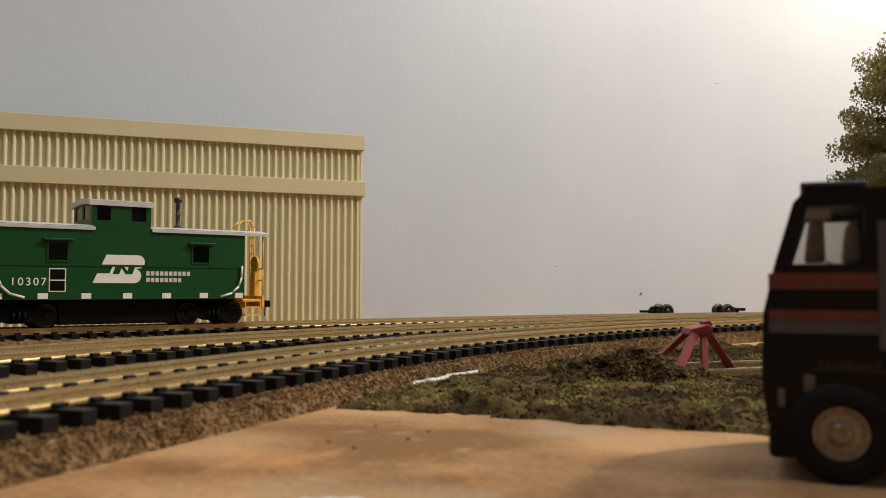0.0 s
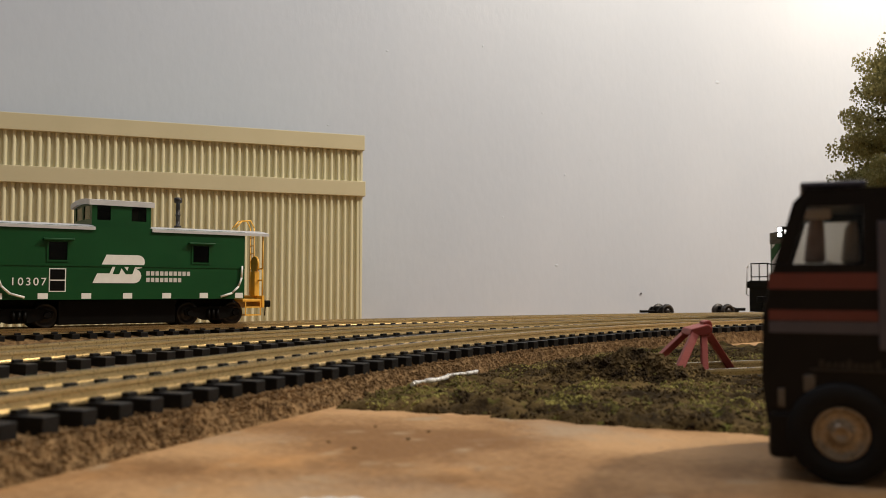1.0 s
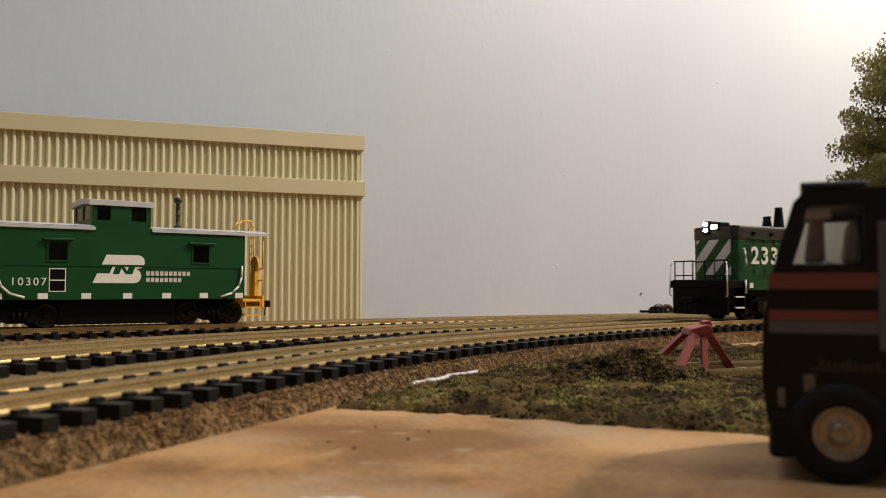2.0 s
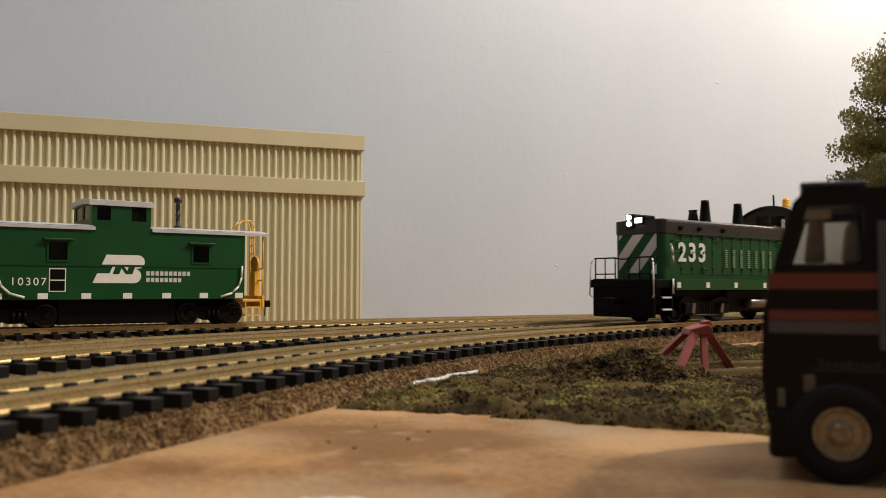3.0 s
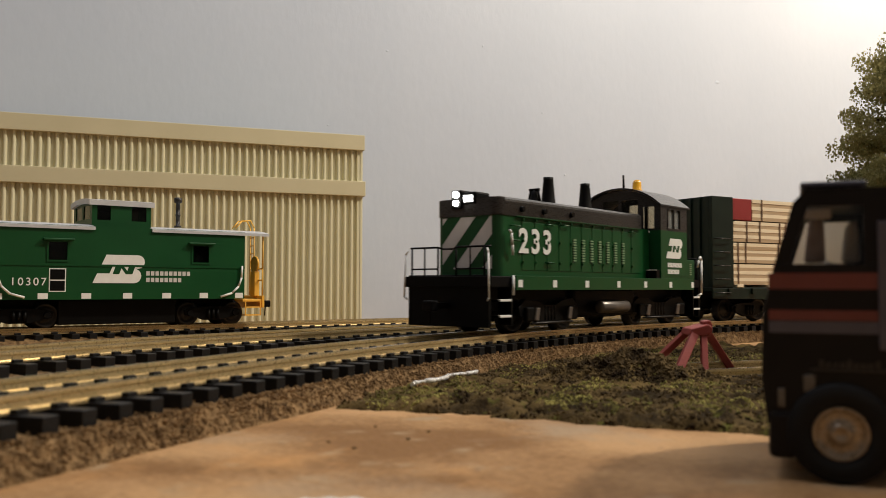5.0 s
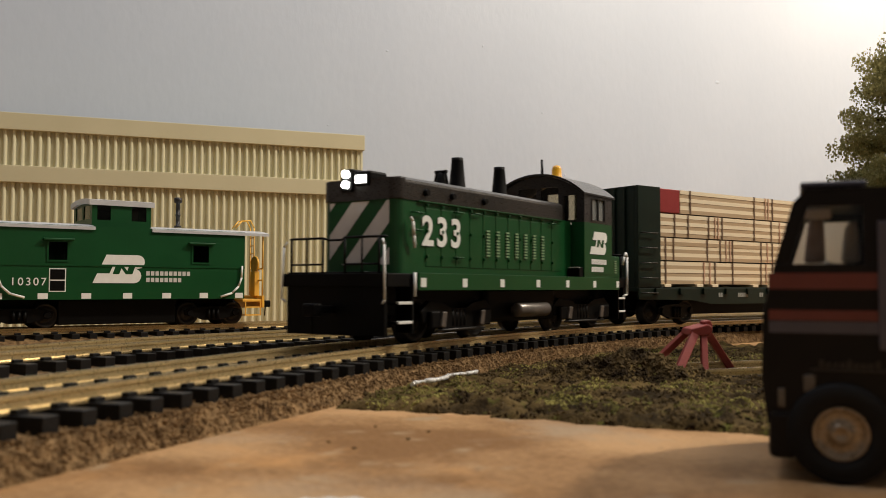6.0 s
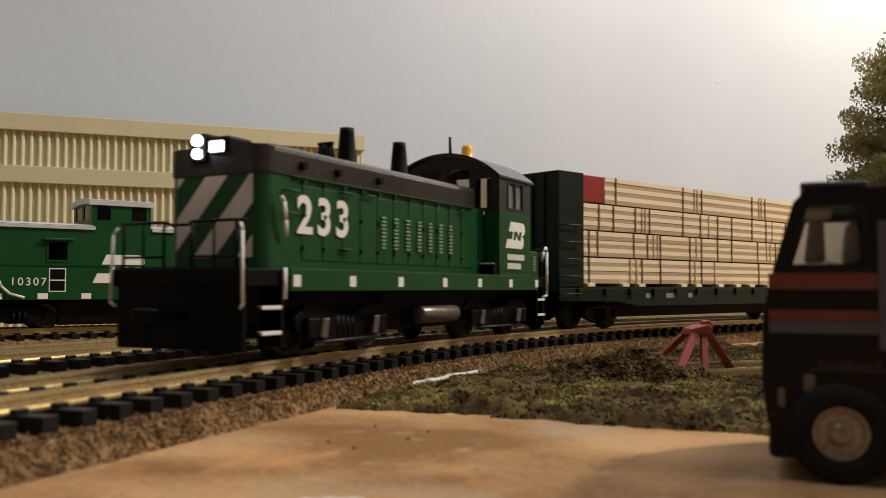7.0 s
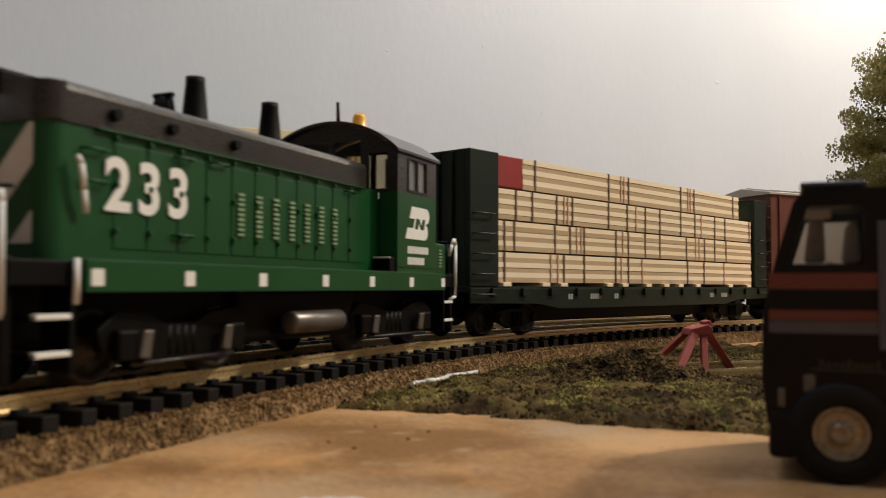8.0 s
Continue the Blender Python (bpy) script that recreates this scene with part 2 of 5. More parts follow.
def lettering(text, size, depth=0.12, bold=0.0, space=1.0):
    """A mesh of letters in the built-in font, upright in x and z, size in millimetres."""
    cu = bpy.data.curves.new("letters", "FONT")
    cu.body, cu.size, cu.extrude, cu.offset, cu.space_character = text, size * MM, depth * MM / 2, bold * MM, space
    cu.align_x, cu.align_y = "CENTER", "CENTER"
    ob = bpy.data.objects.new("letters", cu)
    me = bpy.data.meshes.new_from_object(ob)
    bpy.data.objects.remove(ob)
    me.materials.clear()
    me.materials.append(M_WHITE)
    me.transform(pose(0, 0, 0, 90, 0, 0))
    return me


# ---- setting ----
GROUND = -8.8


def noise2(x, y, s, seed=0.0):
    return noise.noise(Vector((x / s, y / s, seed)))


def build_setting():
    bm = bmesh.new()
    box(bm, -760, 1010, -460, 1110, GROUND - 18, GROUND)
    solid("ground", bm, M_TABLE, "tan painted baseboard of the layout", "baseboard", "structure")
    # the wall behind, turned as the shed stands
    bm = bmesh.new()
    box(bm, -820, 1160, 0, 30, GROUND, 1290)
    solid("wall_north", bm, M_WALL, "pale blue-grey painted wall with roller streaks", "wall", "structure", at(-52, 640, 0, 0, 0, 21))
    wall = bpy.data.objects["wall_north"]
    rnd = random.Random(21)
    spots = [(11.1, 188.6), (159.4, 103.5), (151.6, 31.5), (182.6, 116.9), (88.4, 199.8), (-33.1, 130.1), (308.1, 190.6), (105.1, 68.0), (139.5, 151.7)]
    for x, z in spots:
        bm = bmesh.new()
        r = rnd.uniform(0.5, 1.1)
        turned(bm, (0, 0, 0), (0, -1, 0), [(0, r), (0.2, r * 0.9), (0.4, r * 0.5), (0.45, 0)], 12)
        lump = part("paint_lump", bm, M_WALL, wall, "", at(x, 0, z))
        lump.scale = (rnd.uniform(0.8, 2.4), 0.5, rnd.uniform(0.6, 1.2))
    bm = bmesh.new()
    turned(bm, (0, 0, 0), (0, -1, 0), [(0, 0.4), (0.8, 0.4), (0.8, 0.8), (1.1, 0.7), (1.2, 0)], 10)
    solid("nail", bm, M_STEEL, "small dark nail head in the painted wall", "nail", "", at(-52, 640, 0, 0, 0, 21) @ at(229.1, 0, 9.3))
    for name, b in (("wall_south", (-760, 1010, -490, -460, GROUND, 1290)), ("wall_west", (-790, -760, -490, 1110, GROUND, 1290)),
                    ("wall_east", (1010, 1040, -490, 1110, GROUND, 1290)), ("ceiling", (-790, 1040, -490, 1110, 1290, 1320))):
        bm = bmesh.new()
        box(bm, *b)
        solid(name, bm, M_ROOM, "plain pale room surface", name.split("_")[0], "structure")


# ---- track ----
def curve_a(s):
    """Main line: s millimetres along from the train's place at 5.5 s; gives x, y, heading."""
    a = 2.48739 + s / RAD
    e = max(0.0, math.degrees(a) - 157.0)
    r = RAD + 0.8 + 0.075 * e * e
    return CX + r * math.cos(a), CY + r * math.sin(a), a + PI / 2 - 0.012 * e * 0.5


def polyline(pts):
    """A smooth way through a few points, as a function of length."""
    pts = [Vector(p) for p in pts]
    dense = []
    ext = [2 * pts[0] - pts[1]] + pts + [2 * pts[-1] - pts[-2]]
    for i in range(1, len(ext) - 2):
        p0, p1, p2, p3 = ext[i - 1:i + 3]
        for k in range(20):
            t = k / 20
            dense.append(0.5 * ((2 * p1) + (p2 - p0) * t + (2 * p0 - 5 * p1 + 4 * p2 - p3) * t * t + (3 * p1 - p0 - 3 * p2 + p3) * t ** 3))
    dense.append(pts[-1])
    cum = [0.0]
    for p, q in zip(dense, dense[1:]):
        cum.append(cum[-1] + (q - p).length)

    def way(s):
        s = min(max(s, 0.0), cum[-1] - 1e-6)
        i = int(np.searchsorted(cum, s, side="right")) - 1
        d = dense[i + 1] - dense[i]
        p = dense[i] + d * ((s - cum[i]) / max(cum[i + 1] - cum[i], 1e-9))
        return p.x, p.y, math.atan2(d.y, d.x)
    return way, cum[-1]


RAIL_PROF = [(-0.45, 0.0), (0.45, 0.0), (0.47, -0.55), (0.18, -0.75), (0.18, -1.75), (1.05, -2.05), (1.05, -2.3),
             (-1.05, -2.3), (-1.05, -2.05), (-0.18, -1.75), (-0.18, -0.75), (-0.47, -0.55)]


def sweep(prof, way, s0, s1, step, offset=0.0, z=0.0):
    bm = bmesh.new()
    rings = []
    n = max(2, int((s1 - s0) / step))
    for k in range(n + 1):
        x, y, h = way(s0 + (s1 - s0) * k / n)
        nx, ny = -math.sin(h), math.cos(h)
        rings.append([bm.verts.new((x + nx * (u + offset), y + ny * (u + offset), z + w)) for u, w in prof])
    m = len(prof)
    for R0, R1 in zip(rings, rings[1:]):
        for i in range(m):
            j = (i + 1) % m
            bm.faces.new((R0[i], R0[j], R1[j], R1[i]))
    bm.faces.new(rings[0])
    bm.faces.new(rings[-1][::-1])
    return bm


def tie_mesh():
    bm = bmesh.new()
    box(bm, -1.45, 1.45, -15.2, 15.2, -4.75, -2.3, 0.15)
    for s in (-1, 1):
        for e in (-1, 1):
            box(bm, -1.1, 1.1, s * 8.7 + e * 1.5 - 0.6, s * 8.7 + e * 1.5 + 0.6, -2.3, -1.6, 0.12)
    return mesh_of("tie", bm, M_TIE)


TIE = tie_mesh()


def track(name, way, s0, s1, z, label, spacing=6.57):
    t = thing(name, at(0, 0, 0), label, "railway track", "tracks of the layout")
    for off in (-8.7, 8.7):
        r = part("rail", sweep(RAIL_PROF, way, s0, s1, 6, off, z), M_RAIL, t)
        part("rail_head", sweep([(-0.42, 0.0), (0.42, 0.0), (0.42, 0.05), (-0.42, 0.05)], way, s0, s1, 6, off, z), M_RAILTOP, r, "polished bright rail head")
        # brighter strips on the feet put the glint into the colour
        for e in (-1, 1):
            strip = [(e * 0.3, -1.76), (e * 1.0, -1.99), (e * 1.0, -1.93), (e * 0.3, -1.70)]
            part("foot_glint", sweep(strip, way, s0, s1, 6, off, z), M_FOOTGLINT, r, "bright strip laid on the rail foot as a painted glint")
    s = s0
    rnd = random.Random(len(name) * 7 + int(s0))
    while s < s1:
        x, y, h = way(s)
        share("tie", TIE, t, at(x, y, z, 0, 0, math.degrees(h) + rnd.uniform(-0.6, 0.6)))
        s += spacing
    return t


WAY_B, LEN_B = polyline([(-162, 93), (-128, 145), (-99, 194), (-73, 243), (-39, 289), (-7, 327), (20, 354), (46, 380), (76, 407), (103, 428), (150, 458), (220, 494), (300, 522)])
WAY_C, LEN_C = polyline([(-330, 220), (-216.4, 304.4), (-136.1, 364), (-87.9, 400), (-20, 453), (60, 508), (150, 556), (260, 598)])
WAY_S, LEN_S = polyline([(56, 221.2), (72, 227.6), (110, 243), (150, 259), (240, 295)])


def roadbed(name, way, s0, s1, zr, label):
    """Ballast bed under a track: a shouldered ridge with a rough surface."""
    prof = [(-21, GROUND - 1), (-20.5, GROUND + 0.9), (-16.6, -5.2), (-15, -4.7), (-9, -4.4), (0, -4.2), (9, -4.4), (15, -4.7), (16.6, -5.2), (18.9, GROUND + 0.5), (20, GROUND - 1)]
    rows = []
    for (u0, w0), (u1, w1) in zip(prof, prof[1:]):
        k = max(1, int(math.hypot(u1 - u0, w1 - w0) / 0.9))
        rows += [(u0 + (u1 - u0) * i / k, w0 + (w1 - w0) * i / k) for i in range(k)]
    rows.append(prof[-1])
    n = int((s1 - s0) / 1.0)
    bm = bmesh.new()
    grid = []
    for k in range(n + 1):
        x, y, h = way(s0 + (s1 - s0) * k / n)
        nx, ny = -math.sin(h), math.cos(h)
        ring = []
        for u, w in rows:
            px, py = x + nx * u, y + ny * u
            j = noise2(px, py, 1.1, w * 0.7) * 0.32 + noise2(px, py, 9.0, 3.0) * 0.8 * (abs(u) > 15.5)
            ring.append(bm.verts.new((px - nx * j * 0.5, py - ny * j * 0.5, w + zr + j)))
        grid.append(ring)
    for R0, R1 in zip(grid, grid[1:]):
        for i in range(len(rows) - 1):
            bm.faces.new((R0[i], R0[i + 1], R1[i + 1], R1[i]))
    return solid(name, bm, M_BALLAST, label, "ballast", "stuff")


def crumbs(name, spots, material, label, category, rmin, rmax, seed=1):
    """Many small uneven grains, one mesh of its own."""
    rnd = random.Random(seed)
    base = [(1, 0, 0), (-1, 0, 0), (0, 1, 0), (0, -1, 0), (0, 0, 1), (0, 0, -1)]
    tri = [(0, 2, 4), (2, 1, 4), (1, 3, 4), (3, 0, 4), (2, 0, 5), (1, 2, 5), (3, 1, 5), (0, 3, 5)]
    verts, faces = [], []
    for x, y, z in spots:
        r = rnd.uniform(rmin, rmax)
        q = Euler((rnd.uniform(0, 6), rnd.uniform(0, 6), rnd.uniform(0, 6))).to_matrix()
        k = len(verts)
        for b in base:
            v = q @ (Vector(b) * r * rnd.uniform(0.6, 1.25))
            verts.append(((x + v.x) * MM, (y + v.y) * MM, (z + v.z) * MM))
        faces += [(k + a, k + b, k + c) for a, b, c in tri]
    me = bpy.data.meshes.new(name)
    me.from_pydata(verts, [], faces)
    me.materials.append(material)
    return tagged(new(name, me), label, category, "", "stuff")


def build_tracks():
    roadbed("ballast_bed", curve_a, -330, 215, 0, "brown cork ballast shoulder under the curved main track")
    roadbed("ballast_bed", WAY_B, 0, LEN_B, 0, "brown ballast bed under the second main track")
    roadbed("ballast_bed", WAY_C, 0, LEN_C, -1.6, "dark brown ballast bed under the yard track")
    track("main_track", curve_a, -330, 215, 0, "curved nickel-silver main track on black plastic ties")
    track("second_track", WAY_B, 0, LEN_B, 0, "second main track with shiny rails beyond the first")
    track("yard_track", WAY_C, 0, LEN_C, -2.1, "yard track on which the caboose stands")
    track("stub_siding", WAY_S, 0, LEN_S, -5.9, "short siding in the turf, ending at a red bumper")
    rnd = random.Random(5)
    spots = []
    for _ in range(17000):
        s = rnd.uniform(-260, 215)
        x, y, h = curve_a(s)
        u = rnd.uniform(15.2, 19.2)
        z = -4.7 - max(0.0, u - 16.4) * (abs(GROUND) - 5.0) / 2.6 + rnd.uniform(-0.3, 0.3)
        if u < 17 and rnd.random() < 0.4:
            u, z = rnd.uniform(-15, 15), -4.3
        spots.append((x - math.sin(h) * u, y + math.cos(h) * u, z))
    crumbs("ballast_grains", spots, M_BALLAST, "loose brown cork grains on the ballast shoulder", "ballast", 0.16, 0.44, 2)


# ---- rolling stock ----
def wheelset(parent, x, r, m_name=M_STEEL):
    bm = bmesh.new()
    rod(bm, (0, -9, 0), (0, 9, 0), 0.9)
    for s in (-1, 1):
        turned(bm, (0, s * 7.4, 0), (0, s, 0), [(-0.5, r * 0.5), (-0.5, r + 0.7), (0.1, r + 0.7), (0.5, r), (2.2, r - 0.1), (2.4, r * 0.82), (1.5, r * 0.72), (1.5, r * 0.4), (2.3, r * 0.3), (2.3, 0)], 28)
        for k in range(6):
            a = k * PI / 3
            rod(bm, (math.cos(a) * r * 0.55, s * 8.6, math.sin(a) * r * 0.55), (math.cos(a) * r * 0.55, s * 9.3, math.sin(a) * r * 0.55), 0.35, 0.35, 6)
    w = part("wheelset", bm, m_name, parent, "dark steel wheels on an axle", at(x, 0, r))
    return w


def coupler(parent, x, z, sgn):
    bm = bmesh.new()
    box(bm, min(x, x + sgn * 7), max(x, x + sgn * 7), -1.0, 1.0, z - 0.9, z + 0.9, 0.2)
    box(bm, min(x + sgn * 6, x + sgn * 9), max(x + sgn * 6, x + sgn * 9), -1.9, 1.9, z - 1.5, z + 1.5, 0.4)
    rod(bm, (x + sgn * 7, -0.5, z - 1), (x + sgn * 6.4, -1, z - 5.4), 0.25)
    return part("coupler", bm, M_BLACK, parent)


LOCO_Z = 17.2    # deck height
STRIPE_AT = (-27.5, -16.4, -5.3, 5.8)


def hood_outline(w, top, base):
    half = [(w, base), (w, top - 1.7), (w - 0.2, top - 1.0), (w - 0.7, top - 0.45), (w - 1.5, top - 0.15), (w * 0.5, top - 0.02)]
    return half + [(-u, z) for u, z in half[::-1]]


def nose_plan(w, front, back, r=2.8, n=6):
    """Plan of the hood: square at the cab, rounded at the two front corners."""
    arc = [(front - r + r * math.sin(i * PI / 2 / n), w - r + r * math.cos(i * PI / 2 / n)) for i in range(n + 1)]
    return [(back, w)] + arc + [(x, -y) for x, y in arc[::-1]] + [(back, -w)]


def letter_bars(parent, x, z, face, s, words, wide, high, label, paint=M_WHITE):
    """Rows of plain letter-sized bars; each row starts at x and runs the way the lettering reads."""
    d = -1 if s > 0 else 1
    for row, counts in enumerate(words):
        zz = z - row * high * 1.5
        u = 0.0
        for n in counts:
            bm = bmesh.new()
            for _ in range(n):
                xa, xb = sorted((x + d * u, x + d * (u + wide * 0.74)))
                y0, y1 = sorted((s * face, s * (face + 0.1)))
                box(bm, xa, xb, y0, y1, zz - high / 2, zz + high / 2)
                u += wide
            part("lettering_bar", bm, paint, parent, label)
            u += wide * 0.8


def build_loco():
    L = thing("switcher_locomotive", train_pose(0), "green and black diesel switcher model with white numbers", "locomotive")
    W, HW = 17.4, 12.2
    FR, CF, CR = 63.2, -24.0, -53.0      # hood front, cab front, cab rear
    # deck and sills
    bm = bmesh.new()
    box(bm, -68.5, 73.0, -W + 0.6, W - 0.6, LOCO_Z - 3.2, LOCO_Z, 0.2)
    part("deck", bm, M_BLACK, L)
    for s in (1, -1):
        bm = bmesh.new()
        y0, y1 = sorted((s * (W - 0.6), s * W))
        box(bm, -58.5, 61.5, y0, y1, LOCO_Z - 4.0, LOCO_Z + 0.2, 0.08)
        sill = part("side_sill", bm, M_GREEN, L, "green side sill")
        for i in range(7):
            x = (59.6, 41.2, 22.2, 1.4, -18.0, -38.0, -57.0)[i]
            bm = bmesh.new()
            y0, y1 = sorted((s * W, s * (W + 0.1)))
            box(bm, x - 1.1, x + 1.1, y0, y1, LOCO_Z - 3.2, LOCO_Z - 1.0)
            part("white_marker", bm, M_WHITE, sill, "white square marker")
    # underframe and fuel tank
    bm = bmesh.new()
    box(bm, -66, 71, -7, 7, 9, LOCO_Z - 3.0, 0.3)
    box(bm, -21, 21, -11.5, 11.5, 4.0, LOCO_Z - 3.2, 1.2)
    box(bm, -66, 71, -9.5, 9.5, 7.0, LOCO_Z - 3.0, 0.3)
    part("underframe", bm, M_BLACK, L)
    for s in (1, -1):
        bm = bmesh.new()
        turned(bm, (-9.5, s * 14.2, 7.4), (1, 0, 0), [(0, 0), (0, 1.7), (0.5, 2.1), (18.0, 2.1), (18.5, 1.7), (18.5, 0)], 20)
        part("air_tank", bm, M_TANK, L, "satin steel air reservoir")
    # hood: green sides, dark shoulders
    top, sh = 41.5, 5.9
    bm = bmesh.new()
    prism(bm, nose_plan(HW, FR, CF - 7), LOCO_Z, top - sh + 0.2, "z")
    hood = part("hood", bm, M_GREEN, L, "green engine hood with louvred doors")
    bm = bmesh.new()
    prism(bm, hood_outline(HW + 0.25, top, top - sh), CF - 0.6, FR - 2.7, "x")
    prism(bm, nose_plan(HW + 0.25, FR + 0.25, FR - 2.7), top - sh, top - 0.5, "z", 0.25)
    part("hood_top", bm, M_ROOF, L, "brownish black hood top with rounded edges")
    bm = bmesh.new()
    for s in (1, -1):
        y0, y1 = sorted((s * (HW + 0.2), s * (HW + 0.75)))
        box(bm, CF + 1, FR - 8, y0, y1, top - sh - 0.25, top - sh + 0.1, 0.05)
    part("drip_rail", bm, M_GREEN, hood, "thin green lip along the hood")
    # hood doors, louvres, hinges, grab irons
    for s in (1, -1):
        y = s * HW
        for k in range(11):
            x0 = -23.6 + k * 6.85
            bm = bmesh.new()
            y0, y1 = sorted((y, y + s * 0.14))
            box(bm, x0 + 0.2, x0 + 6.65, y0, y1, LOCO_Z + 2.0, top - sh - 1.6, 0.1)
            door = part("hood_door", bm, M_GREEN, hood)
            bm = bmesh.new()
            for z in (LOCO_Z + 4.5, LOCO_Z + 11, LOCO_Z + 17.5):
                yy0, yy1 = sorted((y + s * 0.2, y + s * 0.7))
                box(bm, x0 + 6.0, x0 + 6.7, yy0, yy1, z - 0.4, z + 0.4, 0.1)
            part("hinge", bm, M_GREEN, L)
        for k in range(7):
            x0 = -11.4 + k * 5.4
            bm = bmesh.new()
            for i in range(9):
                z = LOCO_Z + 5.4 + i * 0.86
                yy0, yy1 = sorted((y + s * 0.2, y + s * 0.55))
                box(bm, x0, x0 + 1.8, yy0, yy1, z, z + 0.45)
            part("louvre", bm, M_SAGE, hood, "pale green worn louvre slats")
        for x, z in ((53.5, 11.0), (53.5, 15.4), (35, 16.6), (35, 4.6), (26, 16.9), (-19, 16.9)):
            bm = bmesh.new()
            bent(bm, [(x, y, LOCO_Z + z), (x, y + s * 0.9, LOCO_Z + z), (x + 4, y + s * 0.9, LOCO_Z + z), (x + 4, y, LOCO_Z + z)], 0.22)
            part("grab_iron", bm, M_GREEN, hood)
        for x in (52, 40, 24):
            bm = bmesh.new()
            rod(bm, (x, s * (HW + 0.1), top - 3.6), (x, s * (HW + 1.3), top - 3.6), 1.0, 0.8, 12)
            part("lifting_lug", bm, M_BLACK, L)
        bm = bmesh.new()
        bent(bm, [(59.5, s * (HW + 1.2), LOCO_Z + 14), (59.0, s * (HW + 1.5), LOCO_Z + 13), (58.5, s * (HW + 1.5), LOCO_Z + 9.5), (57.6, s * (HW + 1.0), LOCO_Z + 6.5)], 0.42)
        part("white_grab", bm, M_WHITE, hood, "white painted grab iron")
        me = lettering("233", 10.4, 0.15, 0.27, 1.24)
        share("number", me, hood, at(44.6, s * (HW + 0.36), LOCO_Z + 10.6, 0, 0, 180 if s > 0 else 0), "white painted road number 233")
    # nose with slanted stripes
    for i in range(4):
        bm = bmesh.new()
        c = STRIPE_AT[i]
        lo, hi = LOCO_Z + 2.3, top - sh - 0.3
        quad = [(c, lo), (c + 5.6, lo), (c + 5.6 + (hi - lo) * 0.9, hi), (c + (hi - lo) * 0.9, hi)]
        poly = clip_to(quad, -HW + 2.6, HW - 2.6)
        if len(poly) >= 3:
            prism(bm, [(u, w) for u, w in poly], FR - 0.05, FR + 0.1, "x")
            part("nose_stripe", bm, M_STRIPE, L, "pale slanted safety stripe")
        else:
            bm.free()
    # headlights
    bm = bmesh.new()
    box(bm, FR - 5, FR + 1.0, -5.4, -1.4, top - 3.6, top + 2.2, 0.5)
    part("headlight_housing", bm, M_BLACK, L)
    for y, z, r in ((-3.4, top + 0.8, 1.05), (-3.4, top - 1.8, 0.95)):
        bm = bmesh.new()
        turned(bm, (FR + 1.0, y, z), (1, 0, 0), [(0, r), (0.5, r), (0.9, r * 0.5), (1.0, 0)], 18)
        part("headlight", bm, M_LIGHT, L, "lit white headlight")
    bm = bmesh.new()
    box(bm, FR - 6.5, FR + 0.6, -1.2, 4.0, top - 2.4, top + 1.5, 0.6)
    nb = part("number_box", bm, M_BLACK, L)
    bm = bmesh.new()
    box(bm, FR + 0.5, FR + 0.8, -0.7, 2.8, top - 1.6, top + 0.5, 0.1)
    part("number_board", bm, M_BOARD, nb, "lit number board")
    # stacks, bell, roof fittings
    for x, ht in ((18.6, 52.0), (-5.4, 52.0)):
        bm = bmesh.new()
        turned(bm, (x, 0, top - 0.6), (0, 0, 1), [(0, 2.9), (0.6, 2.6), (ht - top - 0.6, 1.75), (ht - top + 0.4, 1.75), (ht - top + 0.4, 1.3), (2, 1.2), (1.9, 0)], 20)
        part("exhaust_pipe", bm, M_BLACK, L)
    bm = bmesh.new()
    box(bm, 20.5, 31, -3.5, 3.5, top - 0.3, top + 0.5, 0.1)
    rod(bm, (27, -2.6, top), (27, -1.4, top + 5.6), 0.4)
    rod(bm, (27, 2.6, top), (27, 1.4, top + 5.6), 0.4)
    rod(bm, (27, -2, top + 5.3), (27, 2, top + 5.3), 0.5)
    turned(bm, (27, 0, top + 1.2), (0, 0, 1), [(0, 2.0), (0.6, 1.8), (2.2, 1.2), (3.6, 1.0), (4, 0.3)], 16)
    part("bell", bm, M_BLACK, L)
    # cab: green to the belt line, black above, arched roof
    cw = W - 0.3
    belt, eave, peak = 35.5, 45.6, 52.0
    CA = -31.0                            # cab front wall
    bm = bmesh.new()
    for s in (1, -1):
        y0, y1 = sorted((s * cw, s * (cw - 0.8)))
        box(bm, CR, CA, y0, y1, LOCO_Z, belt)
    box(bm, CR, CR + 0.8, -cw + 0.8, cw - 0.8, LOCO_Z, belt)
    for s in (1, -1):
        y0, y1 = sorted((s * (HW + 0.2), s * (cw - 0.8)))
        box(bm, CA - 0.8, CA, y0, y1, LOCO_Z, belt)
    cab = part("cab", bm, M_GREEN, L, "green lower cab walls")
    for s in (1, -1):
        bm = bmesh.new()
        y0, y1 = sorted((s * cw, s * (cw + 0.15)))
        box(bm, CR + 0.6, CA - 0.6, y0, y1, LOCO_Z + 1.3, LOCO_Z + 1.6)
        part("seam", bm, M_GREEN, cab)
    wz0, wz1 = 36.3, 43.7
    bm = bmesh.new()
    for s in (1, -1):
        y0, y1 = sorted((s * cw, s * (cw - 0.8)))
        for x0, x1, z0, z1 in ((CR, CA, belt, wz0), (CR, CA, wz1, eave), (CR, -47.2, wz0, wz1), (-36.6, CA, wz0, wz1)):
            box(bm, x0, x1, y0, y1, z0, z1)
    yy = cw - 0.8
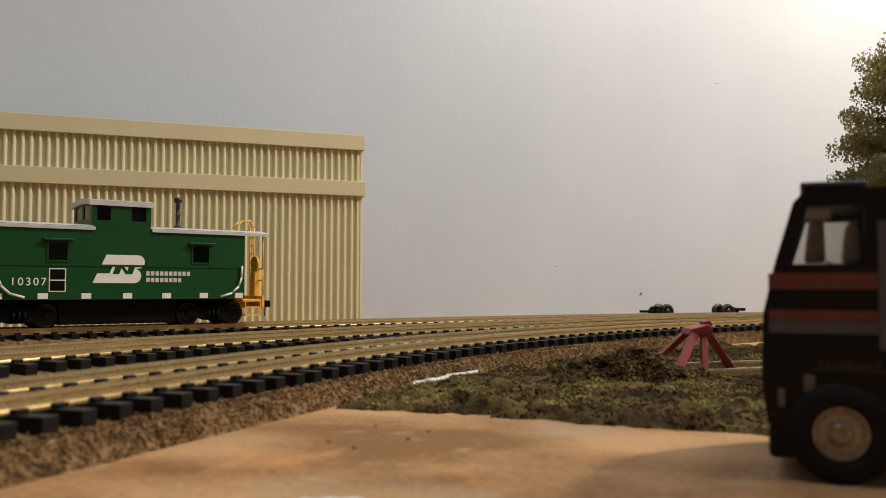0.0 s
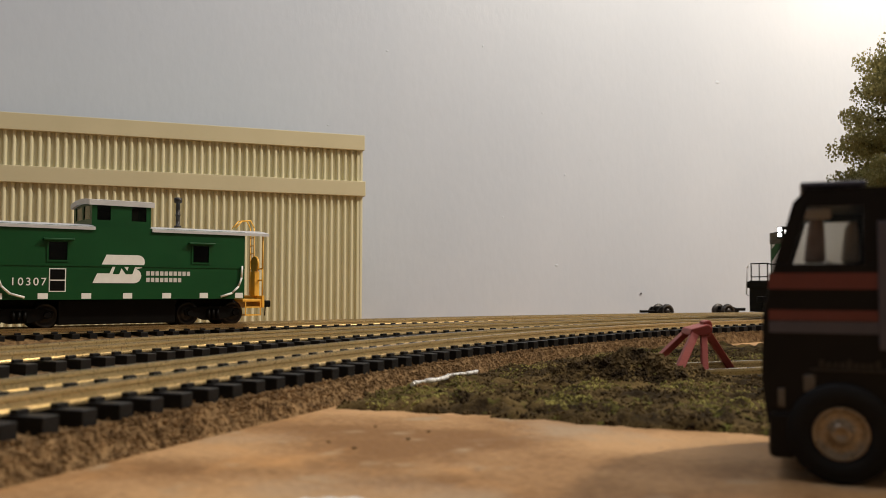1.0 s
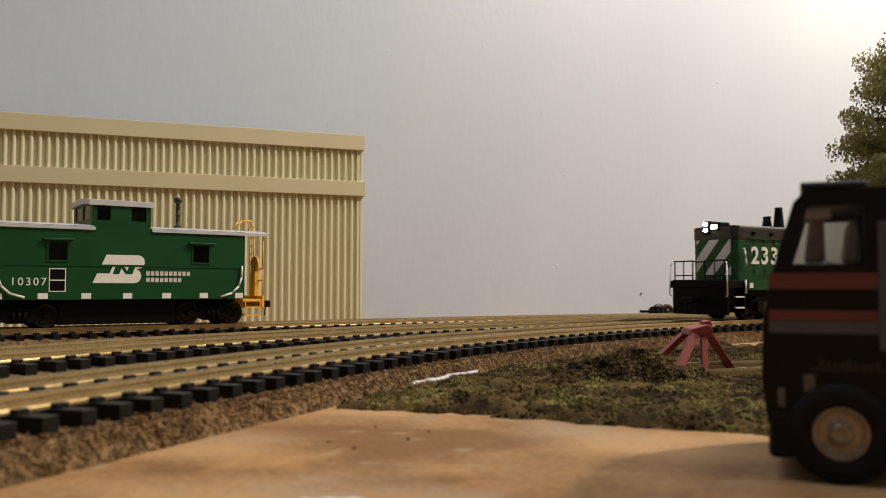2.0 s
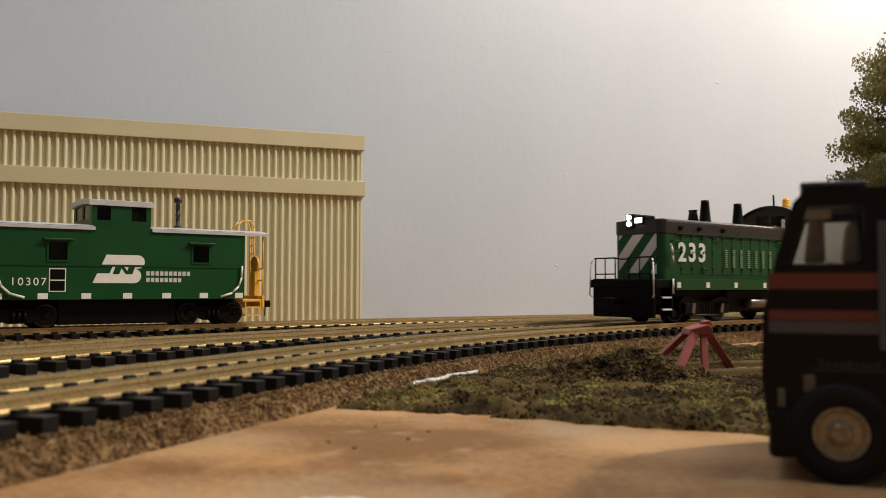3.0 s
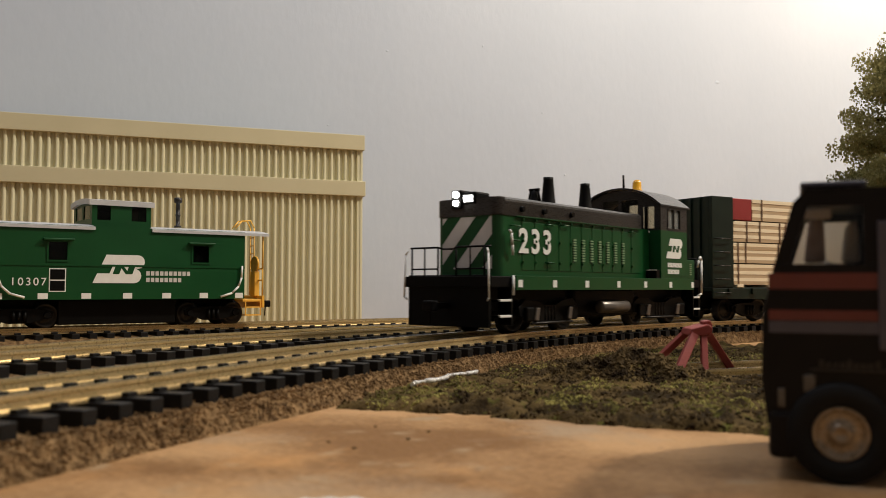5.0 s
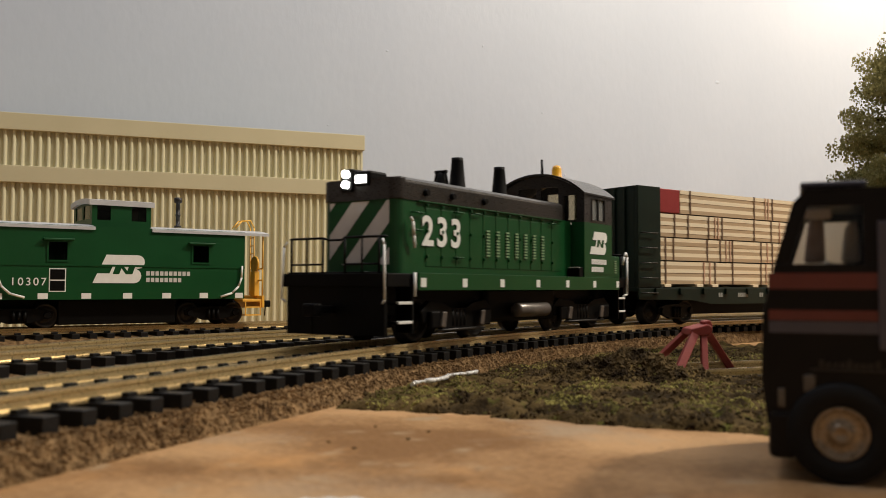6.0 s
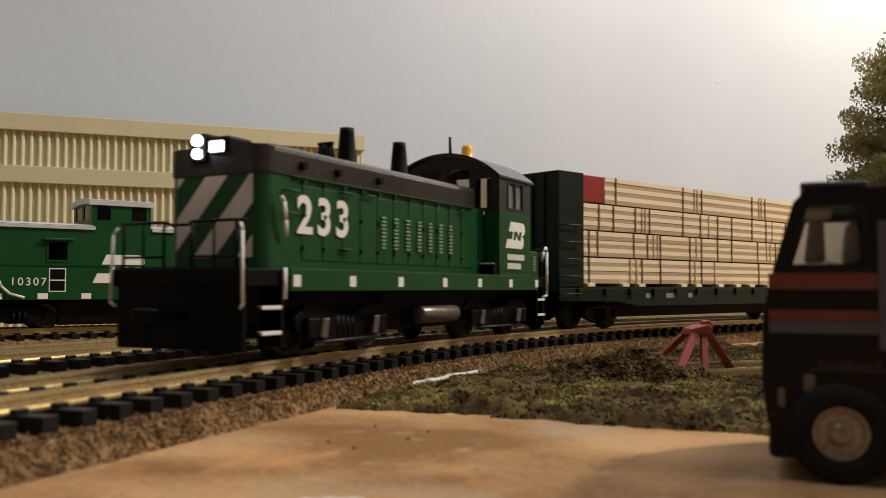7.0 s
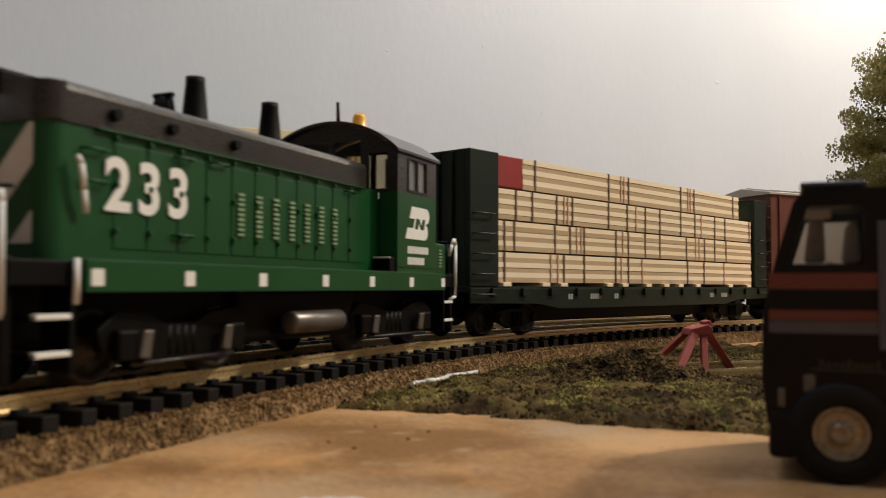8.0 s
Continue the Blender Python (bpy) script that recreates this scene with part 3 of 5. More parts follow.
    for x0 in (CR, CA - 0.8):
        box(bm, x0, x0 + 0.8, -yy, yy, belt, wz0)
        notch = [(-yy, 44.6), (-8.6, 44.6), (-8.6, 47.6), (8.6, 47.6), (8.6, 44.6), (yy, 44.6)]
        prism(bm, notch + arc_line(yy, eave - 0.4, peak - 0.6), x0, x0 + 0.8, "x")
        for ya, yb, zt in ((-yy, -14.4, 44.6), (-9.6, -8.6, 44.6), (-8.6, -7.6, 47.6), (-0.7, 0.7, 47.6), (7.6, 8.6, 47.6), (8.6, 9.6, 44.6), (14.4, yy, 44.6)):
            box(bm, x0, x0 + 0.8, ya, yb, wz0, zt)
    part("cab_upper", bm, M_ROOF, L, "black upper cab with window posts")
    for s in (1, -1):
        bm = bmesh.new()
        y0, y1 = sorted((s * (cw - 0.3), s * (cw + 0.2)))
        for q in ((-47.4, -46.9, wz0, wz1), (-36.9, -36.4, wz0, wz1), (-42.1, -41.5, wz0, wz1), (-47.4, -36.4, wz0 - 0.3, wz0 + 0.2)):
            box(bm, q[0], q[1], y0, y1, q[2], q[3])
        wf = part("window_frame", bm, M_STEEL, L, "thin worn metal window frame")
        bm = bmesh.new()
        y0, y1 = sorted((s * (cw - 0.6), s * (cw - 0.45)))
        box(bm, -47.3, -36.5, y0, y1, wz0, wz1)
        part("pane", bm, M_GLAZE, wf).visible_shadow = False
        for x0 in (CR + 0.3, CA - 0.5):
            for ya, yb, zt in ((0.7, 7.6, 47.6), (9.6, 14.4, 44.6)):
                bm = bmesh.new()
                y0, y1 = sorted((s * ya, s * yb))
                box(bm, x0, x0 + 0.2, y0, y1, wz0, zt)
                part("end_pane", bm, M_CABPANE, L, "yellowed clear cab window").visible_shadow = False
    bm = bmesh.new()
    outer, inner = arc_line(cw + 0.7, eave - 0.4, peak + 0.3), arc_line(cw + 0.7, eave - 1.0, peak - 0.4)
    prism(bm, outer + inner[::-1], CR - 1.2, CA + 1.4, "x")
    part("cab_roof", bm, M_ROOF, L, "brownish black arched cab roof")
    # step boxes ahead of the cab, and the low hood behind it
    for s in (1, -1):
        bm = bmesh.new()
        y0, y1 = sorted((s * (HW + 0.3), s * (cw - 0.4)))
        box(bm, CA, CA + 3.0, y0, y1, LOCO_Z, LOCO_Z + 3.4, 0.2)
        sb = part("step_box", bm, M_BLACK, L)
        bm = bmesh.new()
        box(bm, CA + 2.6, CA + 3.1, y0, y1, LOCO_Z + 3.1, LOCO_Z + 3.5, 0.1)
        part("step_lip", bm, M_STRIPE, sb, "worn pale step edge")
        bm = bmesh.new()
        y0, y1 = sorted((s * 3.0, s * (cw - 1.0)))
        box(bm, CR - 9.0, CR, y0, y1, LOCO_Z, 25.0, 0.4)
        rb = part("battery_box", bm, M_GREEN, L, "low green battery box behind the cab")
        bm = bmesh.new()
        y0, y1 = sorted((s * (cw - 1.0), s * (cw - 0.8)))
        for k in range(6):
            box(bm, CR - 6.0, CR - 4.2, y0, y1, 19.0 + k * 0.8, 19.4 + k * 0.8)
        part("louvre", bm, M_SAGE, rb, "pale green worn louvre slats")
    # beacon, antenna
    bm = bmesh.new()
    turned(bm, (-43.6, 0.6, peak), (0, 0, 1), [(0, 2.0), (0.8, 2.0), (1.0, 1.8), (3.6, 1.7), (4.6, 1.2), (4.9, 0)], 18)
    part("beacon", bm, M_AMBER, L, "amber roof beacon")
    bm = bmesh.new()
    rod(bm, (-36, -1, peak - 0.5), (-35.6, -1, peak + 6), 0.5, 0.4)
    part("antenna", bm, M_BLACK, L)
    # marks on the cab side
    for s in (1, -1):
        flip = 180 if s > 0 else 0
        add_emblem(cab, 7.6, at(-42.2, s * (cw + 0.12), 28.9, 0, 0, flip))
        letter_bars(cab, -42.4 + s * 6.0, 22.6, cw, s, ((10,), (8,)), 1.2, 1.7, "white bars of small lettering")
    # end platforms: railings and steps
    RH = 8.6
    for x, sg, mt in ((72.5, 1, M_BLACK), (-68.0, -1, M_BLACK)):
        bm = bmesh.new()
        box(bm, min(x, x - sg * 1.4), max(x, x - sg * 1.4), -15.5, 15.5, 2.4, LOCO_Z + 0.4, 0.2)
        part("pilot", bm, M_BLACK, L)
        for s in (1, -1):
            bm = bmesh.new()
            bent(bm, [(x, s * 3.5, LOCO_Z), (x, s * 3.5, LOCO_Z + RH), (x, s * 14, LOCO_Z + RH), (x, s * 14, LOCO_Z)], 0.3)
            bent(bm, [(x, s * 14, LOCO_Z + RH), (x - sg * 1.2, s * 15.6, LOCO_Z + RH)], 0.28)
            rl = part("railing", bm, M_BLACK, L, "black wire end railing")
            bm = bmesh.new()
            bent(bm, [(x, s * 8.8, LOCO_Z), (x, s * 8.8, LOCO_Z + RH)], 0.25)
            part("railing_post", bm, M_BLACK, rl)
            bm = bmesh.new()
            bent(bm, [(x, s * 3.5, LOCO_Z + 2.2), (x, s * 14, LOCO_Z + 2.2)], 0.25)
            part("lower_rail", bm, M_BLACK, rl)
        bm = bmesh.new()
        bent(bm, [(x, -3.5, LOCO_Z + RH), (x - sg * 0.6, -2.0, LOCO_Z + RH - 0.5), (x - sg * 0.6, 2.0, LOCO_Z + RH - 0.5), (x, 3.5, LOCO_Z + RH)], 0.28)
        part("drop_chain", bm, M_BLACK, L, "black bar across the gangway")
        coupler(L, x, 8.6, sg)
        for s in (1, -1):
            bm = bmesh.new()
            xs = x - sg * 3.5
            box(bm, min(xs, xs - sg * 5.5), max(xs, xs - sg * 5.5), min(s * 12.5, s * 17), max(s * 12.5, s * 17), 5.2, 5.8)
            box(bm, min(xs, xs - sg * 5.5), max(xs, xs - sg * 5.5), min(s * 13.5, s * 17), max(s * 13.5, s * 17), 9.8, 10.4)
            part("step", bm, M_BLACK, L)
            bm = bmesh.new()
            for z, y in ((5.85, 17), (10.45, 17)):
                box(bm, min(xs, xs - sg * 5.5), max(xs, xs - sg * 5.5), min(s * (y - 0.9), s * (y + 0.1)), max(s * (y - 0.9), s * (y + 0.1)), z - 0.6, z + 0.1, 0.1)
            part("step_edge", bm, M_WHITE, L, "white step edge")
            bm = bmesh.new()
            box(bm, min(xs - sg * 5.4, xs - sg * 6.2), max(xs - sg * 5.4, xs - sg * 6.2), min(s * 12, s * 17), max(s * 12, s * 17), 3.0, LOCO_Z, 0.1)
            part("step_side", bm, M_BLACK, L)
            bm = bmesh.new()
            if sg > 0:
                bent(bm, [(x + 0.2, s * 15.2, LOCO_Z + RH - 0.6), (x + 0.7, s * 16.0, LOCO_Z + RH - 2.0), (x + 0.9, s * 16.4, LOCO_Z - 6.2), (x + 0.4, s * 15.4, LOCO_Z - 7.0)], 0.28)
                bent(bm, [(x - 9.2, s * 17.6, LOCO_Z + 0.3), (x - 9.2, s * 17.6, LOCO_Z - 5.5)], 0.36)
            else:
                bent(bm, [(x + 4.6, s * 16.6, 22.0), (x + 4.4, s * 17.2, 25.0), (x + 3.4, s * 17.4, 26.4), (x + 2.4, s * 17.4, 25.0), (x + 2.6, s * 17.4, 11.6), (x + 4.4, s * 16.6, 10.8)], 0.42)
            part("handrail", bm, M_WHITE, L, "white end handrail")
    # bogies
    for xb in (38.5, -38.5):
        yaw = math.degrees(xb / RAD)
        for s in (1, -1):
            bm = bmesh.new()
            prism(bm, [(-19, 8.0), (-15, 10.6), (-8, 10.0), (-4, 8.2), (4, 8.2), (8, 10.0), (15, 10.6), (19, 8.0), (18, 5.0), (11, 5.0), (7, 2.4), (-7, 2.4), (-11, 4.2), (-18, 4.2)],
                  min(s * 11.6, s * 13.2), max(s * 11.6, s * 13.2), "y", 0.25)
            for xj in (-14, 14):
                box(bm, xj - 2.2, xj + 2.2, min(s * 13, s * 14.6), max(s * 13, s * 14.6), 3.6, 8.0, 0.5)
            for k in range(4):
                turned(bm, (-3 + k * 2, s * 12.6, 3.8), (0, 0, 1), [(0, 0.8), (4.4, 0.8)], 10)
            fr = part("side_frame", bm, M_BLACK, L, "black bogie side frame", at(xb, 0, 0, 0, 0, yaw))
            bm = bmesh.new()
            for xj in (-10.5, 10.5):
                prism(bm, [(xj - 1.2, 7.8), (xj + 1.0, 7.8), (xj + 1.9, 4.0), (xj - 0.3, 3.6)], min(s * 14.4, s * 15.2), max(s * 14.4, s * 15.2), "y", 0.3)
            part("brake_cylinder", bm, M_TANK, fr, "worn grey brake cylinder")
            bm = bmesh.new()
            rod(bm, (-13, s * 14, 3.0), (13, s * 14, 3.0), 0.35)
            part("brake_rod", bm, M_STEEL, fr)
    wheels = [(wheelset(L, x, 5.6), x, 5.6) for x in (52.5, 24.5, -24.5, -52.5)]
    return L, wheels


def clip_to(poly, lo, hi):
    """Cut an outline (u, w) to lo <= u <= hi."""
    for edge, keep in ((lo, 1), (hi, -1)):
        out = []
        for (u0, w0), (u1, w1) in zip(poly, poly[1:] + poly[:1]):
            a, b = (u0 - edge) * keep >= 0, (u1 - edge) * keep >= 0
            if a:
                out.append((u0, w0))
            if a != b:
                t = (edge - u0) / (u1 - u0)
                out.append((edge, w0 + t * (w1 - w0)))
        poly = out
        if not poly:
            break
    return poly


def arc_line(w, z0, z1, n=18):
    """An arch from (w, z0) over (0, z1) to (-w, z0)."""
    rise = z1 - z0
    R = (w * w + rise * rise) / (2 * rise)
    a = math.asin(w / R)
    return [(R * math.sin(a - 2 * a * i / n), z1 - R + R * math.cos(a - 2 * a * i / n)) for i in range(n + 1)]


def add_emblem(parent, hgt, m):
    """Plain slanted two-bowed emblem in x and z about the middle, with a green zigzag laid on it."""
    k = hgt / 10.0
    def bow(cx, cz, r):
        return [(cx + r * math.cos(-PI / 2 + PI * i / 10), cz + r * math.sin(-PI / 2 + PI * i / 10)) for i in range(11)]
    white = [(-9.6, -5.0)] + bow(4.6, -2.4, 2.6) + bow(6.0, 2.6, 2.4) + [(-5.0, 5.0), (-6.7, 1.3), (-2.7, 1.3), (-3.9, -1.6), (-8.1, -1.6)]
    zig = [(-1.7, 1.5), (0.6, 1.5), (2.2, -0.7), (3.0, 1.5), (5.2, 1.5), (4.0, -1.8), (1.7, -1.8), (0.2, 0.3), (-0.6, -1.8), (-2.8, -1.8)]
    bm = bmesh.new()
    prism(bm, [(u * k, w * k) for u, w in white], -0.05, 0.05, "y")
    e = part("emblem", bm, M_WHITE, parent, "white railway emblem", m)
    bm = bmesh.new()
    prism(bm, [(u * k, w * k) for u, w in zig], -0.10, 0.02, "y")
    part("emblem_zigzag", bm, M_GREEN, e, "green zigzag of the emblem")


M_SAGE = mat("worn_louvre_green", (0.16, 0.27, 0.14), (0.25, 0.36, 0.21), 3, 0.5, 0, 0.1, 0.3)


def freight_bogie(parent, x, behind_yaw):
    for s in (1, -1):
        bm = bmesh.new()
        prism(bm, [(-12.5, 6.4), (-9, 7.4), (-4, 7.6), (4, 7.6), (9, 7.4), (12.5, 6.4), (12, 4.0), (8, 3.6), (4, 2.0), (-4, 2.0), (-8, 3.6), (-12, 4.0)],
              min(s * 10.8, s * 12.4), max(s * 10.8, s * 12.4), "y", 0.25)
        for k in range(3):
            turned(bm, (-2 + k * 2, s * 12.6, 2.6), (0, 0, 1), [(0, 0.8), (4.0, 0.8)], 8)
        for xj in (-10, 10):
            rod(bm, (xj, s * 12.2, 5.0), (xj, s * 13.2, 5.0), 1.5, 1.2, 12)
        part("side_frame", bm, M_BLACK, parent, "", at(x, 0, 0, 0, 0, behind_yaw))
    return [(wheelset(parent, x + d, 4.8), x + d, 4.8) for d in (-10, 10)]


def build_flatcar():
    F = thing("bulkhead_flatcar", train_pose(0, 181.0, 5.5), "dark green bulkhead flatcar that carries stacked lumber", "freight car")
    half = 100.5
    bm = bmesh.new()
    box(bm, -half, half, -16.2, 16.2, 12.6, 14.2, 0.1)
    part("deck", bm, M_DKGREEN, F)
    for s in (1, -1):
        bm = bmesh.new()
        prism(bm, [(-half, 13.8), (half, 13.8), (half, 9.6), (70, 9.2), (58, 7.6), (-58, 7.6), (-70, 9.2), (-half, 9.6)], min(s * 16.2, s * 16.9), max(s * 16.2, s * 16.9), "y", 0.1)
        sill = part("side_sill", bm, M_DKGREEN, F)
        for k in range(14):
            bm = bmesh.new()
            x = -91 + k * 14
            box(bm, x - 1.1, x + 1.1, min(s * 16.9, s * 17.8), max(s * 16.9, s * 17.8), 11.4, 13.8, 0.1)
            part("stake_pocket", bm, M_DKGREEN, sill)
        for x, n in ((54, 2), (41.5, 5), (27, 2), (-44, 3), (-54, 4)):
            letter_bars(sill, x * s if s < 0 else x, 11.2, 16.9, s, ((n,),), 1.35, 1.7, "pale bars of painted lettering", M_FADED)
    bm = bmesh.new()
    box(bm, -half + 6, half - 6, -5, 5, 6.0, 12.6, 0.3)
    box(bm, -60, 60, -6, 6, 3.4, 12.6, 0.3)
    part("centre_sill", bm, M_BLACK, F)
    for sg in (1, -1):
        bm = bmesh.new()
        x0, x1 = sorted((sg * (half - 12.5), sg * half))
        xa, xb = sorted((sg * (half - 1.2), sg * half))
        box(bm, xa, xb, -14.9, 14.9, 14.2, 52.0, 0.15)
        bulk = part("bulkhead", bm, M_DKGREEN, F, "tall dark end bulkhead")
        for s in (1, -1):
            bm = bmesh.new()
            box(bm, x0, x1, min(s * 14.9, s * 16.6), max(s * 14.9, s * 16.6), 14.2, 52.0, 0.2)
            part("side_post", bm, M_DKGREEN, bulk)
        bm = bmesh.new()
        xa, xb = sorted((sg * (half - 12.5), sg * (half - 11)))
        box(bm, xa, xb, -14.9, 14.9, 14.2, 50.6, 0.15)
        part("inner_panel", bm, M_DKGREEN, bulk)
        bm = bmesh.new()
        box(bm, x0, x1, -14.9, 14.9, 50.6, 52.0, 0.15)
        part("cap", bm, M_DKGREEN, bulk)
        for y in (-10, -5, 0, 5, 10):
            bm = bmesh.new()
            xa, xb = sorted((sg * half, sg * (half + 0.7)))
            box(bm, xa, xb, y - 0.6, y + 0.6, 14.6, 51.5, 0.1)
            part("rib", bm, M_DKGREEN, bulk)
        for s in (1, -1):
            for k in range(5):
                bm = bmesh.new()
                z = 12 + k * 5.6
                xa, xb = sg * (half - 9.5), sg * (half - 1.5)
                bent(bm, [(xa, s * 16.5, z), (xa, s * 17.7, z), (xb, s * 17.7, z), (xb, s * 16.5, z)], 0.24, 6)
                part("rung", bm, M_STEEL, bulk)
        coupler(F, sg * half, 8.6, sg)
    wheels = []
    for x in (76.0, -76.0):
        wheels += freight_bogie(F, x, math.degrees(x / RAD))
    return F, wheels


def build_bundle(x0, x1, y0, y1, z0, z1, wrapped, straps, marks, boards, rnd):
    """One strapped bundle of boards, in the flatcar's space."""
    name = "wrapped_lumber" if wrapped else "lumber_bundle"
    B = thing(name, Matrix(), "red-wrapped bundle of lumber" if wrapped else "strapped bundle of pale sawn boards", "lumber", "lumber on the flatcar")
    if wrapped:
        bm = bmesh.new()
        box(bm, x0, x1, y0, y1, z0, z1, 0.3)
        part("wrap", bm, M_REDLOAD, B)
        return B
    hz = (z1 - z0) / boards
    for i in range(boards):
        bm = bmesh.new()
        j = rnd.uniform(-0.1, 0.1)
        box(bm, x0 + rnd.uniform(0, 0.4), x1 - rnd.uniform(0, 0.4), y0 + j, y1 + j, z0 + i * hz, z0 + (i + 1) * hz)
        part("board_layer", bm, (M_WOOD2, M_WOOD)[i % 2], B)
    for lst, mm, lab, wd in ((straps, M_STRAP, "dark binding strap", 0.30), (marks, M_MARK, "faded red binding mark", 0.26)):
        for x in lst:
            if not x0 + 0.6 < x < x1 - 0.6:
                continue
            bm = bmesh.new()
            for a, b, c, d in ((y1 + 0.12, y1 + 0.28, z0, z1), (y0 - 0.28, y0 - 0.12, z0, z1), (y0 - 0.28, y1 + 0.28, z1, z1 + 0.12)):
                box(bm, x - wd, x + wd, a, b, c, d)
            part("strap", bm, mm, B, lab)
    return B


M_MARK = mat("faded_red_strap", (0.55, 0.30, 0.20), (0.66, 0.43, 0.30), 3, 0.5)


def build_load():
    """Lumber in four tiers and two rows; each bundle travels with the car by its own keys."""
    rnd = random.Random(11)
    out = []
    levels = [(15.4, 24.0), (24.5, 33.0), (33.5, 42.2), (42.7, 51.8)]
    straps = [(84, 54.2, 42.8, 23.6, 15.4, -28.2, -42), (84, 79.4, 59, 50.8, 42.8, 23.4, 15.4, 3.8, -6.8, -27.4, -42.6, -51.6, -62),
              (78.6, 70.6, 58, 49.4, 28, 16, 3.6, -7, -23, -34.6, -51.8, -61.2, -85), (69.2, 27.8, 15, -23.2, -34, -69)]
    marks = [(61.2, 57.5, 20, 6, -60), (47, 44.5, 19, -35, -38), (54, 52, 10, -40), (20, 18, -29, -31)]
    for tier, (z0, z1) in enumerate(levels):
        for row, (y0, y1) in enumerate(((0.2, 15.4), (-15.4, -0.2))):
            cuts = [87, 75.4, -75] if tier == 3 else [87, -87]
            for k, (xa, xb) in enumerate(zip(cuts, cuts[1:])):
                out.append(build_bundle(xb, xa, y0, y1, z0, z1, tier == 3 and k == 0, straps[tier], marks[tier], 6, rnd))
    for x in (84, 65, 55.5, 29, 19, 3, -10, -21, -35, -64, -82):
        b = new("dunnage_block", mesh_of("dunnage_block", box(bmesh.new(), x - 1.9, x + 1.9, -16.6, 16.6, 14.2, 15.38, 0.15), M_WOOD))
        tagged(b, "small timber spacer under the lumber", "timber spacer", "spacers under the lumber")
        out.append(b)
    return out


def build_boxcar():
    Bx = thing("boxcar", train_pose(0, 391.0, 5.2), "oxide-red boxcar with a grey roof", "freight car")
    half = 100.0
    bm = bmesh.new()
    box(bm, -half, half, -17, 17, 11, 56, 0.3)
    body = part("body", bm, M_OXIDE, Bx)
    for s in (1, -1):
        for k in range(17):
            bm = bmesh.new()
            x = -half + 6 + k * 11.8
            box(bm, x - 0.5, x + 0.5, min(s * 17, s * 17.6), max(s * 17, s * 17.6), 12, 55, 0.1)
            part("rib", bm, M_OXIDE, body)
    bm = bmesh.new()
    prism(bm, [(-17.6, 55.5), (17.6, 55.5), (17.6, 56.6), (0, 59.5), (-17.6, 56.6)], -half - 0.8, half + 0.8, "x", 0.2)
    roof = part("roof", bm, M_GREYROOF, Bx, "pale grey ridged roof")
    for k in range(14):
        bm = bmesh.new()
        x = -half + 4 + k * 14.8
        prism(bm, [(-17.5, 56.6), (0, 59.5), (17.5, 56.6), (17.5, 57.2), (0, 60.1), (-17.5, 57.2)], x - 0.5, x + 0.5, "x")
        part("roof_rib", bm, M_GREYROOF, roof)
    bm = bmesh.new()
    box(bm, half, half + 1.2, -14, -8, 13, 52, 0.1)
    for k in range(8):
        bent(bm, [(half, 12, 15 + k * 5), (half + 1.3, 12, 15 + k * 5), (half + 1.3, 16.5, 15 + k * 5), (half, 16.5, 15 + k * 5)], 0.25, 6)
    part("end_ladder", bm, M_STEEL, Bx)
    bm = bmesh.new()
    box(bm, -half + 6, half - 6, -5, 5, 6, 11, 0.3)
    part("centre_sill", bm, M_BLACK, Bx)
    for sg in (1, -1):
        coupler(Bx, sg * half, 8.6, sg)
    wheels = []
    for x in (74.0, -74.0):
        wheels += freight_bogie(Bx, x, math.degrees(x / RAD))
    return Bx, wheels


CABOOSE_POSE = at(-136.1, 364.0, -2.1, 0, 0, 36.6)


